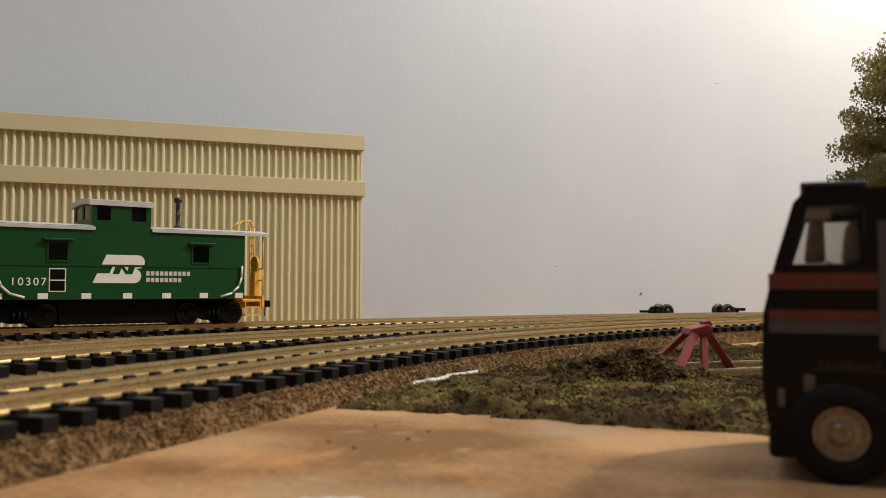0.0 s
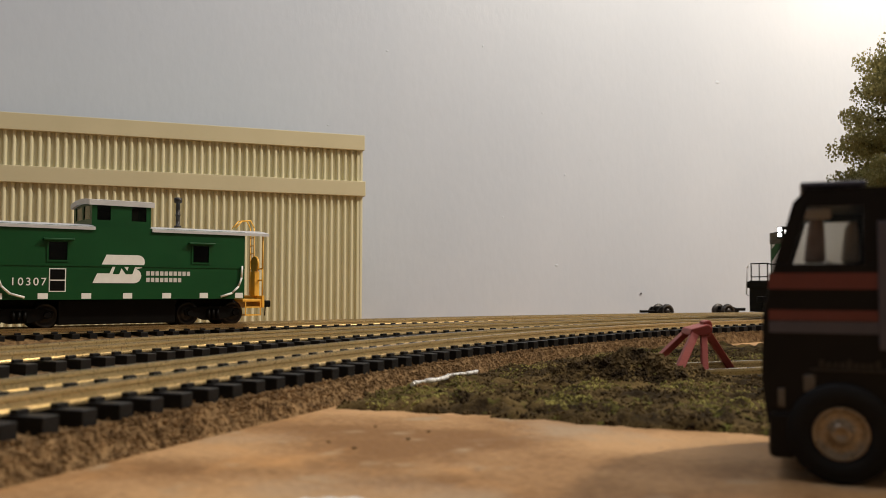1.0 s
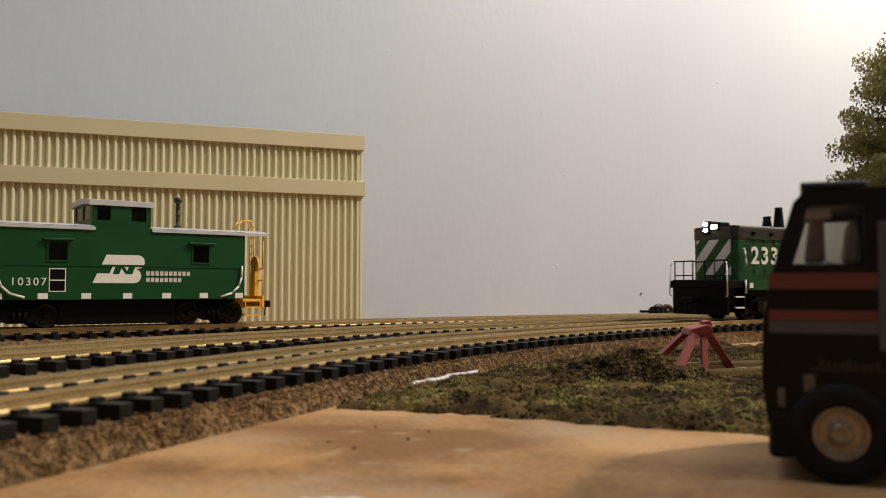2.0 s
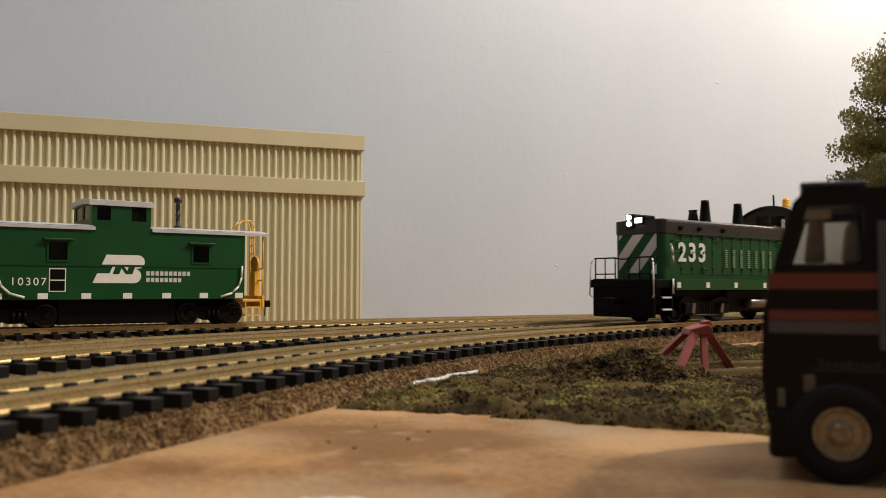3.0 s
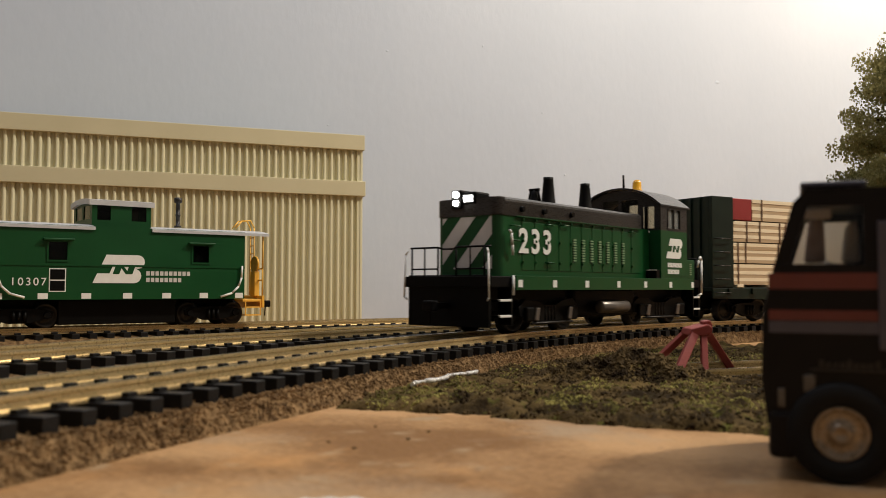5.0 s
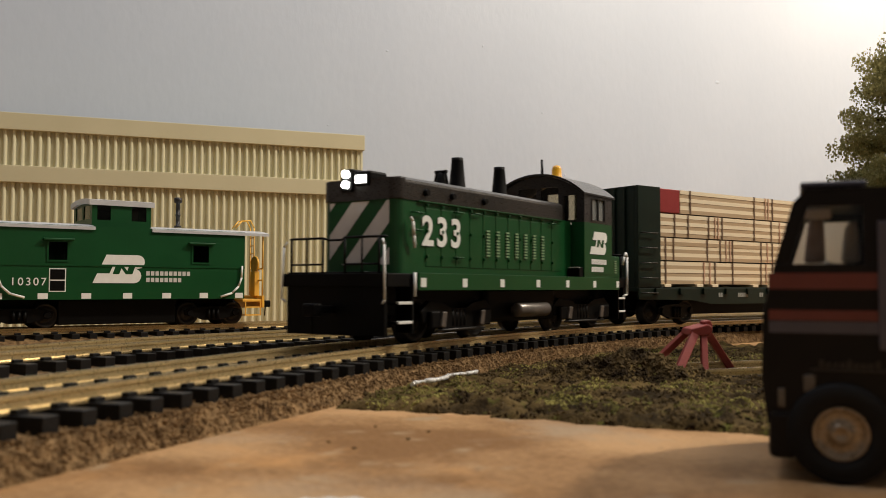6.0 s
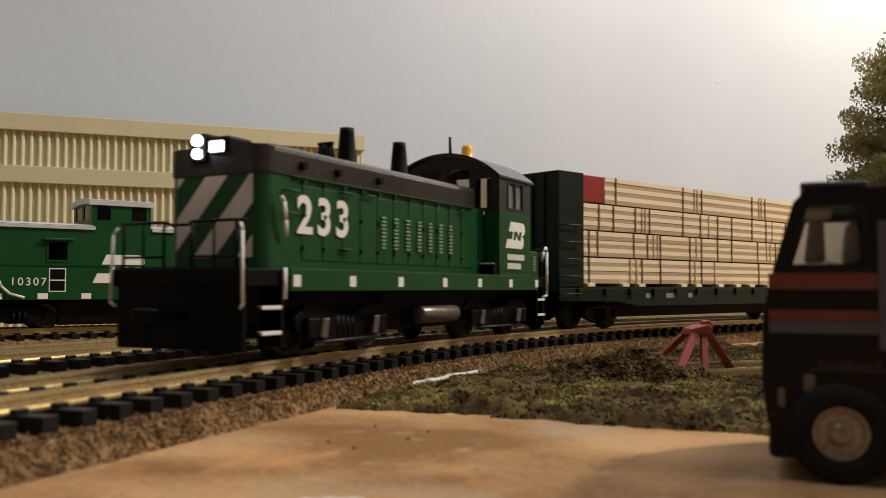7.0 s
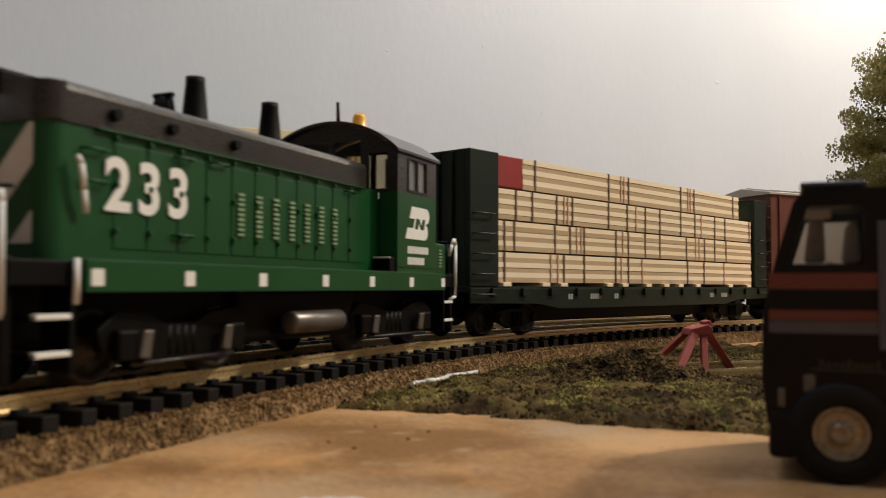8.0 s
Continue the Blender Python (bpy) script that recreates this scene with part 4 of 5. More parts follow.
def build_caboose():
    """Stands with its end towards +x; y negative is the side that shows."""
    K = thing("caboose", CABOOSE_POSE, "green cupola caboose with silver roof and yellow ends", "caboose")
    half, w = 50.4, 16.6
    z0, z1 = 11.0, 39.6
    wins = [(-28.9, -22.2), (27.4, 34.2)]
    zs = (26.2, 33.0)
    for s in (-1, 1):
        bm = bmesh.new()
        ya, yb = sorted((s * w, s * (w - 0.8)))
        xs = [-half] + [v for p in wins for v in p] + [half]
        box(bm, -half, half, ya, yb, z0, zs[0])
        box(bm, -half, half, ya, yb, zs[1], z1)
        for a, b in zip(xs[::2], xs[1::2]):
            box(bm, a, b, ya, yb, zs[0], zs[1])
        side = part("side_wall", bm, M_GREEN, K)
        bm = bmesh.new()
        ya, yb = sorted((s * w, s * (w + 0.3)))
        box(bm, -half, half, ya, yb, 23.9, 24.7)
        part("belt_rail", bm, M_GREEN, side)
        for a, b in wins:
            bm = bmesh.new()
            ya, yb = sorted((s * w, s * (w + 2.0)))
            box(bm, a - 2.2, b + 2.2, ya, yb, 33.6, 34.4, 0.2)
            part("window_awning", bm, M_GREEN, side)
            bm = bmesh.new()
            ya, yb = sorted((s * (w - 0.2), s * (w + 0.35)))
            for q in ((a - 0.7, a, zs[0] - 0.7, zs[1] + 0.7), (b, b + 0.7, zs[0] - 0.7, zs[1] + 0.7), (a, b, zs[1], zs[1] + 0.7), (a, b, zs[0] - 0.7, zs[0])):
                box(bm, q[0], q[1], ya, yb, q[2], q[3])
            wf = part("window_frame", bm, M_GREEN, side)
            bm = bmesh.new()
            ya, yb = sorted((s * (w - 0.6), s * (w - 0.4)))
            box(bm, a, b, ya, yb, zs[0], zs[1])
            part("pane", bm, M_DARKPANE, wf).visible_shadow = False
        for k in range(7):
            x = 48.0 - k * 15.73
            bm = bmesh.new()
            ya, yb = sorted((s * w, s * (w + 0.1)))
            box(bm, x - 1.8, x + 1.8, ya, yb, 11.3, 13.5)
            part("white_marker", bm, M_WHITE, side, "white rectangle marker")
        # dark stencil panels
        bm = bmesh.new()
        ya, yb = sorted((s * w, s * (w + 0.08)))
        box(bm, -28.6, -22.5, ya, yb, 14.0, 23.0)
        pn = part("stencil_panel", bm, M_WHITE, side, "white frame of a data panel")
        for zz0, zz1 in ((14.4, 18.2), (18.7, 22.6)):
            bm = bmesh.new()
            ya, yb = sorted((s * (w + 0.08), s * (w + 0.16)))
            box(bm, -28.2, -22.9, ya, yb, zz0, zz1)
            part("stencil_field", bm, M_BLACK, pn, "black field of the data panel")
        flip = 0 if s < 0 else 180
        share("number", lettering("10307", 4.1, 0.12, 0.03, 1.30), side, at(-35.8, s * (w + 0.12), 17.7, 0, 0, flip), "white painted car number 10307")
        add_emblem(side, 11.2, at(-2.0, s * (w + 0.12), 23.0, 0, 0, flip))
        letter_bars(side, 8.1 * -s, 21.4, w, s, ((10,), (8,)), 1.86, 1.75, "white bars of railway lettering", M_STRIPE)
        for sg in (-1, 1):
            bm = bmesh.new()
            e = half - (2.2 if sg < 0 else 0.0)
            pts = [(sg * (e - u), s * (w + 0.9), z) for u, z in ((1.5, 25.0), (1.7, 20.0), (3.0, 16.2), (6.0, 13.4), (11.0, 11.9))]
            bent(bm, pts, 0.45)
            part("curved_grab", bm, M_WHITE, side, "white curved grab iron")
    bm = bmesh.new()
    for sg in (-1, 1):
        xa, xb = sorted((sg * half, sg * (half - 0.8)))
        box(bm, xa, xb, -w + 0.8, w - 0.8, z0, z1)
    box(bm, -half + 0.8, half - 0.8, -w + 0.8, w - 0.8, z0, z0 + 0.8)
    part("end_wall", bm, M_GREEN, K)
    # roof in two lengths with the cupola between
    cu0, cu1 = -12.6, 10.6
    for xa, xb in ((-half - 12, cu0 + 0.5), (cu1 - 0.5, half + 11)):
        bm = bmesh.new()
        prism(bm, arc_line(w + 0.8, z1 - 0.3, z1 + 1.6) + arc_line(w + 0.8, z1 - 1.5, z1 + 0.5)[::-1], xa, xb, "x")
        part("roof", bm, M_SILVER, K, "silver curved roof")
    bm = bmesh.new()
    cw, ct = 13.6, 49.4
    for s in (-1, 1):
        ya, yb = sorted((s * cw, s * (cw - 0.8)))
        box(bm, cu0, cu1, ya, yb, z1 - 1.5, 42.4)
        box(bm, cu0, cu1, ya, yb, 48.6, ct)
        for a, b in ((cu0, cu0 + 2.0), (cu0 + 7.2, cu1 - 7.8), (cu1 - 1.8, cu1)):
            box(bm, a, b, ya, yb, 42.4, 48.6)
    for x in (cu0, cu1 - 0.8):
        box(bm, x, x + 0.8, -cw + 0.8, cw - 0.8, z1 - 1.5, 43.0)
        box(bm, x, x + 0.8, -cw + 0.8, cw - 0.8, 48.4, ct + 0.6)
        for y in (-cw + 0.8, -1.0, cw - 2.8):
            box(bm, x, x + 0.8, y, y + 2.0, 43.0, 48.4)
    cup = part("cupola", bm, M_GREEN, K, "green cupola with windows")
    bm = bmesh.new()
    prism(bm, arc_line(cw + 0.9, ct + 0.9, ct + 2.0) + arc_line(cw + 0.9, ct - 1.2, ct - 0.1)[::-1], cu0 - 1.2, cu1 + 1.2, "x")
    part("cupola_roof", bm, M_SILVER, cup, "silver cupola roof")
    bm = bmesh.new()
    for s in (-1, 1):
        ya, yb = sorted((s * (cw - 0.5), s * (cw - 0.3)))
        box(bm, cu0 + 1.8, cu1 - 1.6, ya, yb, 42.2, 48.8)
    for x in (cu0 + 0.3, cu1 - 0.5):
        box(bm, x, x + 0.2, -cw + 1, cw - 1, 42.8, 48.6)
    part("cupola_pane", bm, M_DARKPANE, cup).visible_shadow = False
    # stove pipe
    bm = bmesh.new()
    turned(bm, (26.7, 0, z1 + 2.0), (0, 0, 1), [(0, 1.5), (0.8, 1.5), (0.9, 0.85), (5, 0.85), (5.1, 1.1), (5.6, 1.1), (5.7, 0.85), (10.5, 0.85), (10.7, 1.6), (12.6, 1.7), (13.0, 0.9)], 16)
    part("stove_pipe", bm, M_STEEL, K, "dark stove pipe with a cap")
    # end platforms
    for sg in (-1, 1):
        bm = bmesh.new()
        xa, xb = sorted((sg * half, sg * (half + 10)))
        box(bm, xa, xb, -15, 15, 9.6, 10.8, 0.2)
        box(bm, min(sg * (half + 8.8), sg * (half + 10)), max(sg * (half + 8.8), sg * (half + 10)), -15.5, 15.5, 7.0, 12.2, 0.2)
        part("platform", bm, M_YELLOW, K, "yellow end platform")
        bm = bmesh.new()
        xr = sg * (half + 9.2)
        for y in (-15, -5, 5, 15):
            bent(bm, [(xr, y, 11), (xr, y, 24)], 0.35)
        for z in (24, 19):
            bent(bm, [(xr, -15, z), (xr, -5, z)], 0.35)
            bent(bm, [(xr, 5, z), (xr, 15, z)], 0.35)
        for y in (-15, 15):
            bent(bm, [(xr, y, 24), (xr, y, z1 - 0.8)], 0.35)
        part("railing", bm, M_YELLOW, K, "yellow end railing and posts")
        bm = bmesh.new()
        for y in (-4, 0):
            bent(bm, [(xr + sg * 0.8, y, 11), (xr + sg * 0.8, y, z1 + 3), (xr - sg * 1.0, y, z1 + 6.2), (xr - sg * 5, y, z1 + 6.0), (xr - sg * 8, y, z1 + 2.6)], 0.3)
        for k in range(8):
            rod(bm, (xr + sg * 0.8, -4, 13 + k * 3.6), (xr + sg * 0.8, 0, 13 + k * 3.6), 0.25)
        part("end_ladder", bm, M_YELLOW, K, "yellow end ladder curving over the roof")
        bm = bmesh.new()
        turned(bm, (xr - sg * 1.2, -8.5, 26), (sg, 0, 0), [(0, 3.6), (0.5, 3.8), (1.0, 3.6), (1.0, 2.8), (0.4, 2.6), (0.4, 0.8), (1.2, 0.7), (1.3, 0)], 20)
        rod(bm, (xr - sg * 0.6, -8.5, 11), (xr - sg * 0.6, -8.5, 26), 0.7)
        box(bm, min(xr - sg * 2, xr + sg * 0.4), max(xr - sg * 2, xr + sg * 0.4), -11, -6.5, 12, 23, 0.3)
        part("brake_wheel", bm, M_YELLOW, K, "yellow brake wheel on its stand")
        bm = bmesh.new()
        for s in (-1, 1):
            for z in (3.6, 7.0):
                box(bm, min(sg * (half + 1), sg * (half + 8)), max(sg * (half + 1), sg * (half + 8)), min(s * 12, s * 16), max(s * 12, s * 16), z, z + 0.5)
            for x in (half + 0.8, half + 7.8):
                box(bm, min(sg * x, sg * (x + 0.4)), max(sg * x, sg * (x + 0.4)), min(s * 15.4, s * 16), max(s * 15.4, s * 16), 3.6, 10.2)
        part("step", bm, M_YELLOW, K, "yellow steps")
        coupler(K, sg * (half + 10.5), 8.4, sg)
    bm = bmesh.new()
    box(bm, -half, half, -6, 6, 6.0, z0, 0.3)
    # added dark block: stands in for the shade below and behind the body
    box(bm, -24, 22, -12, 12, 1.2, z0, 0.4)
    part("underframe", bm, M_BLACK, K)
    for x in (38.0, -38.0):
        freight_bogie(K, x, 0)
    return K


def build_shed():
    """Corrugated shed, low relief, standing before the wall."""
    H, LN = 119.5, 330.0
    S = thing("corrugated_shed", at(-52, 560, GROUND, 0, 0, 21), "cream corrugated metal shed with tan fascia bands", "building")
    bm = bmesh.new()
    box(bm, -LN, 0, 2.3, 46, 0, H - 3)
    part("wall", bm, M_CREAM, S)
    pitch = 4.42
    n = int(LN / pitch)
    bm = bmesh.new()
    prof = []
    for i in range(n):
        x = -LN + i * pitch
        prof += [(x + pitch * u, d) for u, d in ((0.0, 0.8), (0.05, 0.3), (0.13, 0.05), (0.22, 0.0), (0.31, 0.05), (0.39, 0.3), (0.45, 0.8), (0.53, 2.2), (0.92, 2.2))]
    prof += [(-LN + n * pitch, 0.2), (-1.0, 0.2), (-1.0, 2.45), (-LN, 2.45)]
    prism(bm, prof, 0.0, H - 6, "z")
    part("corrugated_sheet", bm, M_CREAM, S, "ribbed cream cladding")
    bm = bmesh.new()
    box(bm, -LN, 1.4, -2.2, 48, H - 9.6, H, 0.3)
    part("fascia", bm, M_TRIM, S, "tan roof fascia")
    bm = bmesh.new()
    box(bm, -LN, 2.0, -2.2, 4, 80.6, 90.0, 0.3)
    part("band", bm, M_TRIM, S, "tan horizontal band")
    bm = bmesh.new()
    box(bm, -1.0, 0.6, -0.2, 4, 0, H - 9.6, 0.2)
    part("corner_trim", bm, M_CREAM, S)
    return S


def plank(bm, p, q, w, t):
    """A flat bar from p to q, w wide across y and t thick."""
    p, q = Vector(p), Vector(q)
    d = (q - p).normalized()
    side = Vector((0, 1, 0))
    up = d.cross(side).normalized()
    vs = [bm.verts.new(e + side * a * w / 2 + up * b * t / 2) for e in (p, q) for a, b in ((-1, -1), (1, -1), (1, 1), (-1, 1))]
    fs = [bm.faces.new([vs[i] for i in f]) for f in ((0, 1, 2, 3), (7, 6, 5, 4), (0, 4, 5, 1), (1, 5, 6, 2), (2, 6, 7, 3), (3, 7, 4, 0))]
    bmesh.ops.bevel(bm, geom=list({e for f in fs for e in f.edges}), offset=0.2, segments=2, affect="EDGES", profile=0.5)


def build_bumper():
    B = thing("track_bumper", at(66.5, 229.0, -7.9), "red plastic track bumper at the end of the siding", "track bumper")
    bm = bmesh.new()
    prism(bm, [(-3.8, 9.8), (-3.2, 11.4), (1.2, 12.6), (2.2, 11.8), (2.0, 10.4), (-0.6, 9.6)], -4.4, 4.4, "y", 0.3)
    part("beam", bm, M_RED, B)
    bm = bmesh.new()
    prism(bm, [(0.8, 8.8), (0.6, 13.2), (2.2, 13.6), (2.9, 12.4), (2.4, 9.6)], -2.2, 2.2, "y", 0.3)
    part("stop_block", bm, M_RED, B, "red stop block")
    for top, foot, w, t in (((-1.8, 3.4, 10.8), (-11.6, 8.4, 0.0), 3.4, 1.5), ((-1.8, -3.0, 10.8), (-8.8, -10.0, 0.0), 2.0, 2.0),
                            ((0.2, -2.8, 10.4), (-0.9, -7.4, 0.0), 1.7, 1.6), ((1.6, 2.8, 12.0), (11.4, 10.4, 0.0), 2.0, 1.9)):
        bm = bmesh.new()
        plank(bm, top, foot, w, t)
        part("brace", bm, M_RED, B)
    return B


def build_lorry():
    """Cab-over lorry; its nose points to -x, the near side to -y."""
    T = thing("cabover_truck", at(38.4, 106.6, GROUND, 0, 0, -22), "black cab-over truck model with red and slate stripes", "truck")
    w = 28.0
    side = [(0.6, 6.5), (0.0, 12), (0.2, 19.5), (1.0, 23.0), (3.8, 33.0), (5.2, 34.4), (30, 34.6), (30, 6.5)]
    win = [(3.3, 25.6), (5.0, 32.2), (10.6, 32.6), (11.4, 32.0), (11.4, 25.6)]
    # shell: sides with a window opening, front, roof
    for ya, yb in ((0, 1.0), (w - 1.0, w)):
        bm = bmesh.new()
        prism(bm, [(0.6, 6.5), (0.0, 12), (0.2, 19.5), (1.6, 25.6), (30, 25.6), (30, 6.5)], ya, yb, "y", 0.15)
        prism(bm, [(1.6, 25.6), (3.8, 33.0), (5.0, 34.2), (5.4, 32.4), (3.3, 25.6)], ya, yb, "y")
        prism(bm, [(5.0, 34.2), (5.2, 34.4), (30, 34.6), (30, 32.4), (5.4, 32.4)], ya, yb, "y")
        prism(bm, [(11.4, 25.6), (11.4, 32.4), (30, 32.4), (30, 25.6)], ya, yb, "y")
        part("door", bm, M_TRUCK, T)
    bm = bmesh.new()
    prism(bm, [(0.6, 6.5), (0.0, 12), (0.2, 19.5), (1.6, 25.4), (2.4, 25.2), (1.2, 19.5), (1.0, 12), (1.6, 6.5)], 1.0, w - 1.0, "y")
    box(bm, 5.0, 30, 1.0, w - 1.0, 33.4, 34.6)
    box(bm, 29, 30, 1.0, w - 1.0, 6.5, 33.4)
    box(bm, 1.6, 29, 1.0, w - 1.0, 6.5, 7.5)
    part("cab_shell", bm, M_TRUCK, T)
    bm = bmesh.new()
    prism(bm, [(1.7, 25.6), (3.9, 33.0), (4.2, 33.0), (2.0, 25.6)], 1.0, w - 1.0, "y")
    part("windscreen", bm, M_FROST, T).visible_shadow = False
    bm = bmesh.new()
    prism(bm, [(3.3, 25.7), (5.4, 32.3), (11.3, 32.3), (11.3, 25.7)], 0.4, 0.6, "y")
    part("side_window", bm, M_GLASS, T).visible_shadow = False
    bm = bmesh.new()
    prism(bm, [(3.3, 25.7), (5.4, 32.3), (11.3, 32.3), (11.3, 25.7)], w - 0.6, w - 0.4, "y")
    part("side_window", bm, M_FROST, T, "clouded far side window").visible_shadow = False
    bm = bmesh.new()
    prism(bm, [(4.9, 25.8), (5.6, 31.6), (7.2, 32.0), (7.4, 25.8)], 3.0, 5.5, "y", 0.4)
    part("curtain", bm, M_CURTAIN, T, "brown cab curtain")
    bm = bmesh.new()
    box(bm, 4.4, 8.0, 1.6, 2.4, 31.0, 32.2, 0.2)
    part("sun_visor", bm, M_INTERIOR, T, "pale sun visor")
    bm = bmesh.new()
    prism(bm, [(9.2, 25.8), (9.8, 30.6), (11.0, 31.2), (11.4, 25.8)], 5.0, 9.0, "y", 0.6)
    part("headrest", bm, M_INTERIOR, T, "pale seat back")
    for z0, z1, mm, nm in ((22.6, 24.5, M_TRUCKRED, "red stripe"), (18.9, 20.1, M_TRUCKRED, "red stripe"), (17.4, 18.8, M_TRUCKBLUE, "slate stripe")):
        bm = bmesh.new()
        box(bm, 0.9, 30, -0.12, 0, z0, z1)
        part("stripe", bm, mm, T, nm)
    bm = bmesh.new()
    box(bm, 12.8, 14.0, -0.5, 0, 15.6, 30.5, 0.15)
    part("grab_rail", bm, M_TRUCKBLUE, T, "slate grab rail behind the door")
    bm = bmesh.new()
    box(bm, 4.6, 12.0, 2, w - 2, 34.85, 35.6, 0.3)
    for y in (3, w - 3):
        rod(bm, (5.5, y, 34.4), (5.5, y, 35.2), 0.5)
        rod(bm, (11, y, 34.4), (11, y, 35.2), 0.5)
    part("roof_deflector", bm, M_TRUCKBLUE, T, "dark grey roof visor bar")
    # seats and wheel inside
    for y in (4, 16):
        bm = bmesh.new()
        box(bm, 12, 20, y, y + 8, 12, 17, 1)
        box(bm, 18, 20.5, y, y + 8, 16, 30, 1)
        part("seat", bm, M_INTERIOR, T, "pale seat")
    bm = bmesh.new()
    rod(bm, (4, 7, 18), (8, 7, 26), 0.5)
    part("steering_column", bm, M_INTERIOR, T)
    # bumper, step tank, chassis
    bm = bmesh.new()
    box(bm, 0.7, 4.0, -0.5, w + 0.3, 2.5, 8.2, 0.7)
    part("front_bumper", bm, M_TRUCK, T, "dark bumper")
    bm = bmesh.new()
    box(bm, 2.5, 90, 8, w - 8, 5.0, 8.5, 0.3)
    part("chassis", bm, M_BLACK, T)
    bm = bmesh.new()
    box(bm, 5.4, 14, -0.3, 0.2, 13.0, 13.3, 0.08)
    for k in range(9):
        box(bm, 6.4 + k * 0.75, 6.9 + k * 0.75, -0.3, 0, 13.4, 14.0 + 0.3 * (k % 4 == 0))
    part("trim_rail", bm, M_STEEL, T)
    for x, z, hx, hz in ((5.3, 11.5, 0.65, 1.0), (2.2, 9.7, 0.4, 1.1)):
        bm = bmesh.new()
        box(bm, x - hx, x + hx, -0.35, 0.1, z - hz, z + hz, 0.15)
        part("side_marker", bm, M_LENS, T, "cloudy side marker lamp")
    for y, sg in ((-0.5, -1), (w + 0.5, 1)):
        for xw in (8.6, 70.0):
            bm = bmesh.new()
            turned(bm, (xw, y + sg * -3.4, 5.85), (0, sg, 0), [(0, 3.4), (0, 5.5), (0.4, 5.85), (3.4, 5.85), (3.9, 5.5), (3.9, 3.4), (3.5, 3.1), (3.0, 3.0), (3.0, 2.6)], 36)
            wh = part("tyre", bm, M_RUBBER, T, "black rubber tyre")
            bm = bmesh.new()
            turned(bm, (xw, y + sg * -3.0, 5.85), (0, sg, 0), [(0, 2.9), (3.0, 3.15), (3.35, 3.1), (3.42, 2.9), (3.2, 2.7), (2.9, 2.5), (2.9, 1.8), (3.0, 1.4), (3.25, 1.2), (3.5, 1.05), (3.6, 0.75), (3.3, 0.5), (3.3, 0)], 36)
            for k in range(8):
                a = k * PI / 4
                rod(bm, (xw + 2.05 * math.cos(a), y + sg * -0.3, 5.85 + 2.05 * math.sin(a)), (xw + 2.05 * math.cos(a), y + sg * 0.15, 5.85 + 2.05 * math.sin(a)), 0.28, 0.22, 6)
            part("rim", bm, M_CHROME, wh, "dull bronze-chrome wheel rim")
    return T


def build_tree():
    rnd = random.Random(4)
    T = thing("tree", at(168, 300, GROUND), "broad model tree with olive-green foam foliage", "tree")
    bm = bmesh.new()
    pts = [(0, 0, 0), (1, 0.5, 16), (-0.5, 1, 34), (0.5, 0, 55), (0, 0.4, 80), (0.5, 0, 100)]
    rr = [4.2, 3.3, 2.7, 2.0, 1.2, 0.5]
    for p, q, a, b in zip(pts, pts[1:], rr, rr[1:]):
        rod(bm, p, q, a, b, 10)
    tips = []
    for k in range(26):
        z = 24 + k * 2.75
        a = k * 2.4
        ln = (44 - k * 0.62) * rnd.uniform(0.72, 1.0)
        p = Vector((0, 0, z))
        q = p + Vector((math.cos(a) * ln * 0.55, math.sin(a) * ln * 0.55, ln * 0.22))
        e = q + Vector((math.cos(a + 0.3) * ln * 0.45, math.sin(a + 0.3) * ln * 0.45, ln * 0.1))
        rod(bm, p, q, 1.1, 0.6, 6)
        rod(bm, q, e, 0.6, 0.2, 6)
        tips += [q, e, (p + q) / 2, (q + e) / 2]
    part("trunk", bm, M_BARK, T)
    clumps = list(tips)
    for _ in range(250):
        z = rnd.uniform(34, 122)
        wide = 43 if z < 62 else 43 - (z - 62) * 0.34
        if z > 108:
            wide *= 1 - ((z - 108) / 14.0) ** 2 * 0.5
        a, q = rnd.uniform(0, 2 * PI), rnd.random() ** 0.5 * wide * rnd.uniform(0.85, 1.0)
        clumps.append(Vector((math.cos(a) * q, math.sin(a) * q, z)))
    verts, faces = [], []
    for c in clumps:
        cl = rnd.uniform(4.5, 8.5)
        for _ in range(330):
            v = Vector((rnd.gauss(0, 1), rnd.gauss(0, 1), rnd.gauss(0, 0.75)))
            v = v.normalized() * cl * rnd.random() ** 0.45
            v.z *= 0.75
            o = c + v
            r = rnd.uniform(0.25, 0.62)
            m = Euler((rnd.uniform(0, 6), rnd.uniform(0, 6), rnd.uniform(0, 6))).to_matrix()
            k = len(verts)
            for b in ((-1, -0.6, 0), (1, -0.7, 0.2), (0.9, 0.7, 0), (-0.8, 0.8, 0.25)):
                u = o + m @ (Vector(b) * r)
                verts.append((u.x * MM, u.y * MM, u.z * MM))
            faces.append((k, k + 1, k + 2, k + 3))
    me = bpy.data.meshes.new("crown")
    me.from_pydata(verts, [], faces)
    me.materials.append(M_LEAF)
    ob = new("crown", me)
    ob.parent = T
    for ch in T.children:
        ch.data.transform(Matrix.Scale(0.9, 4))
    return T


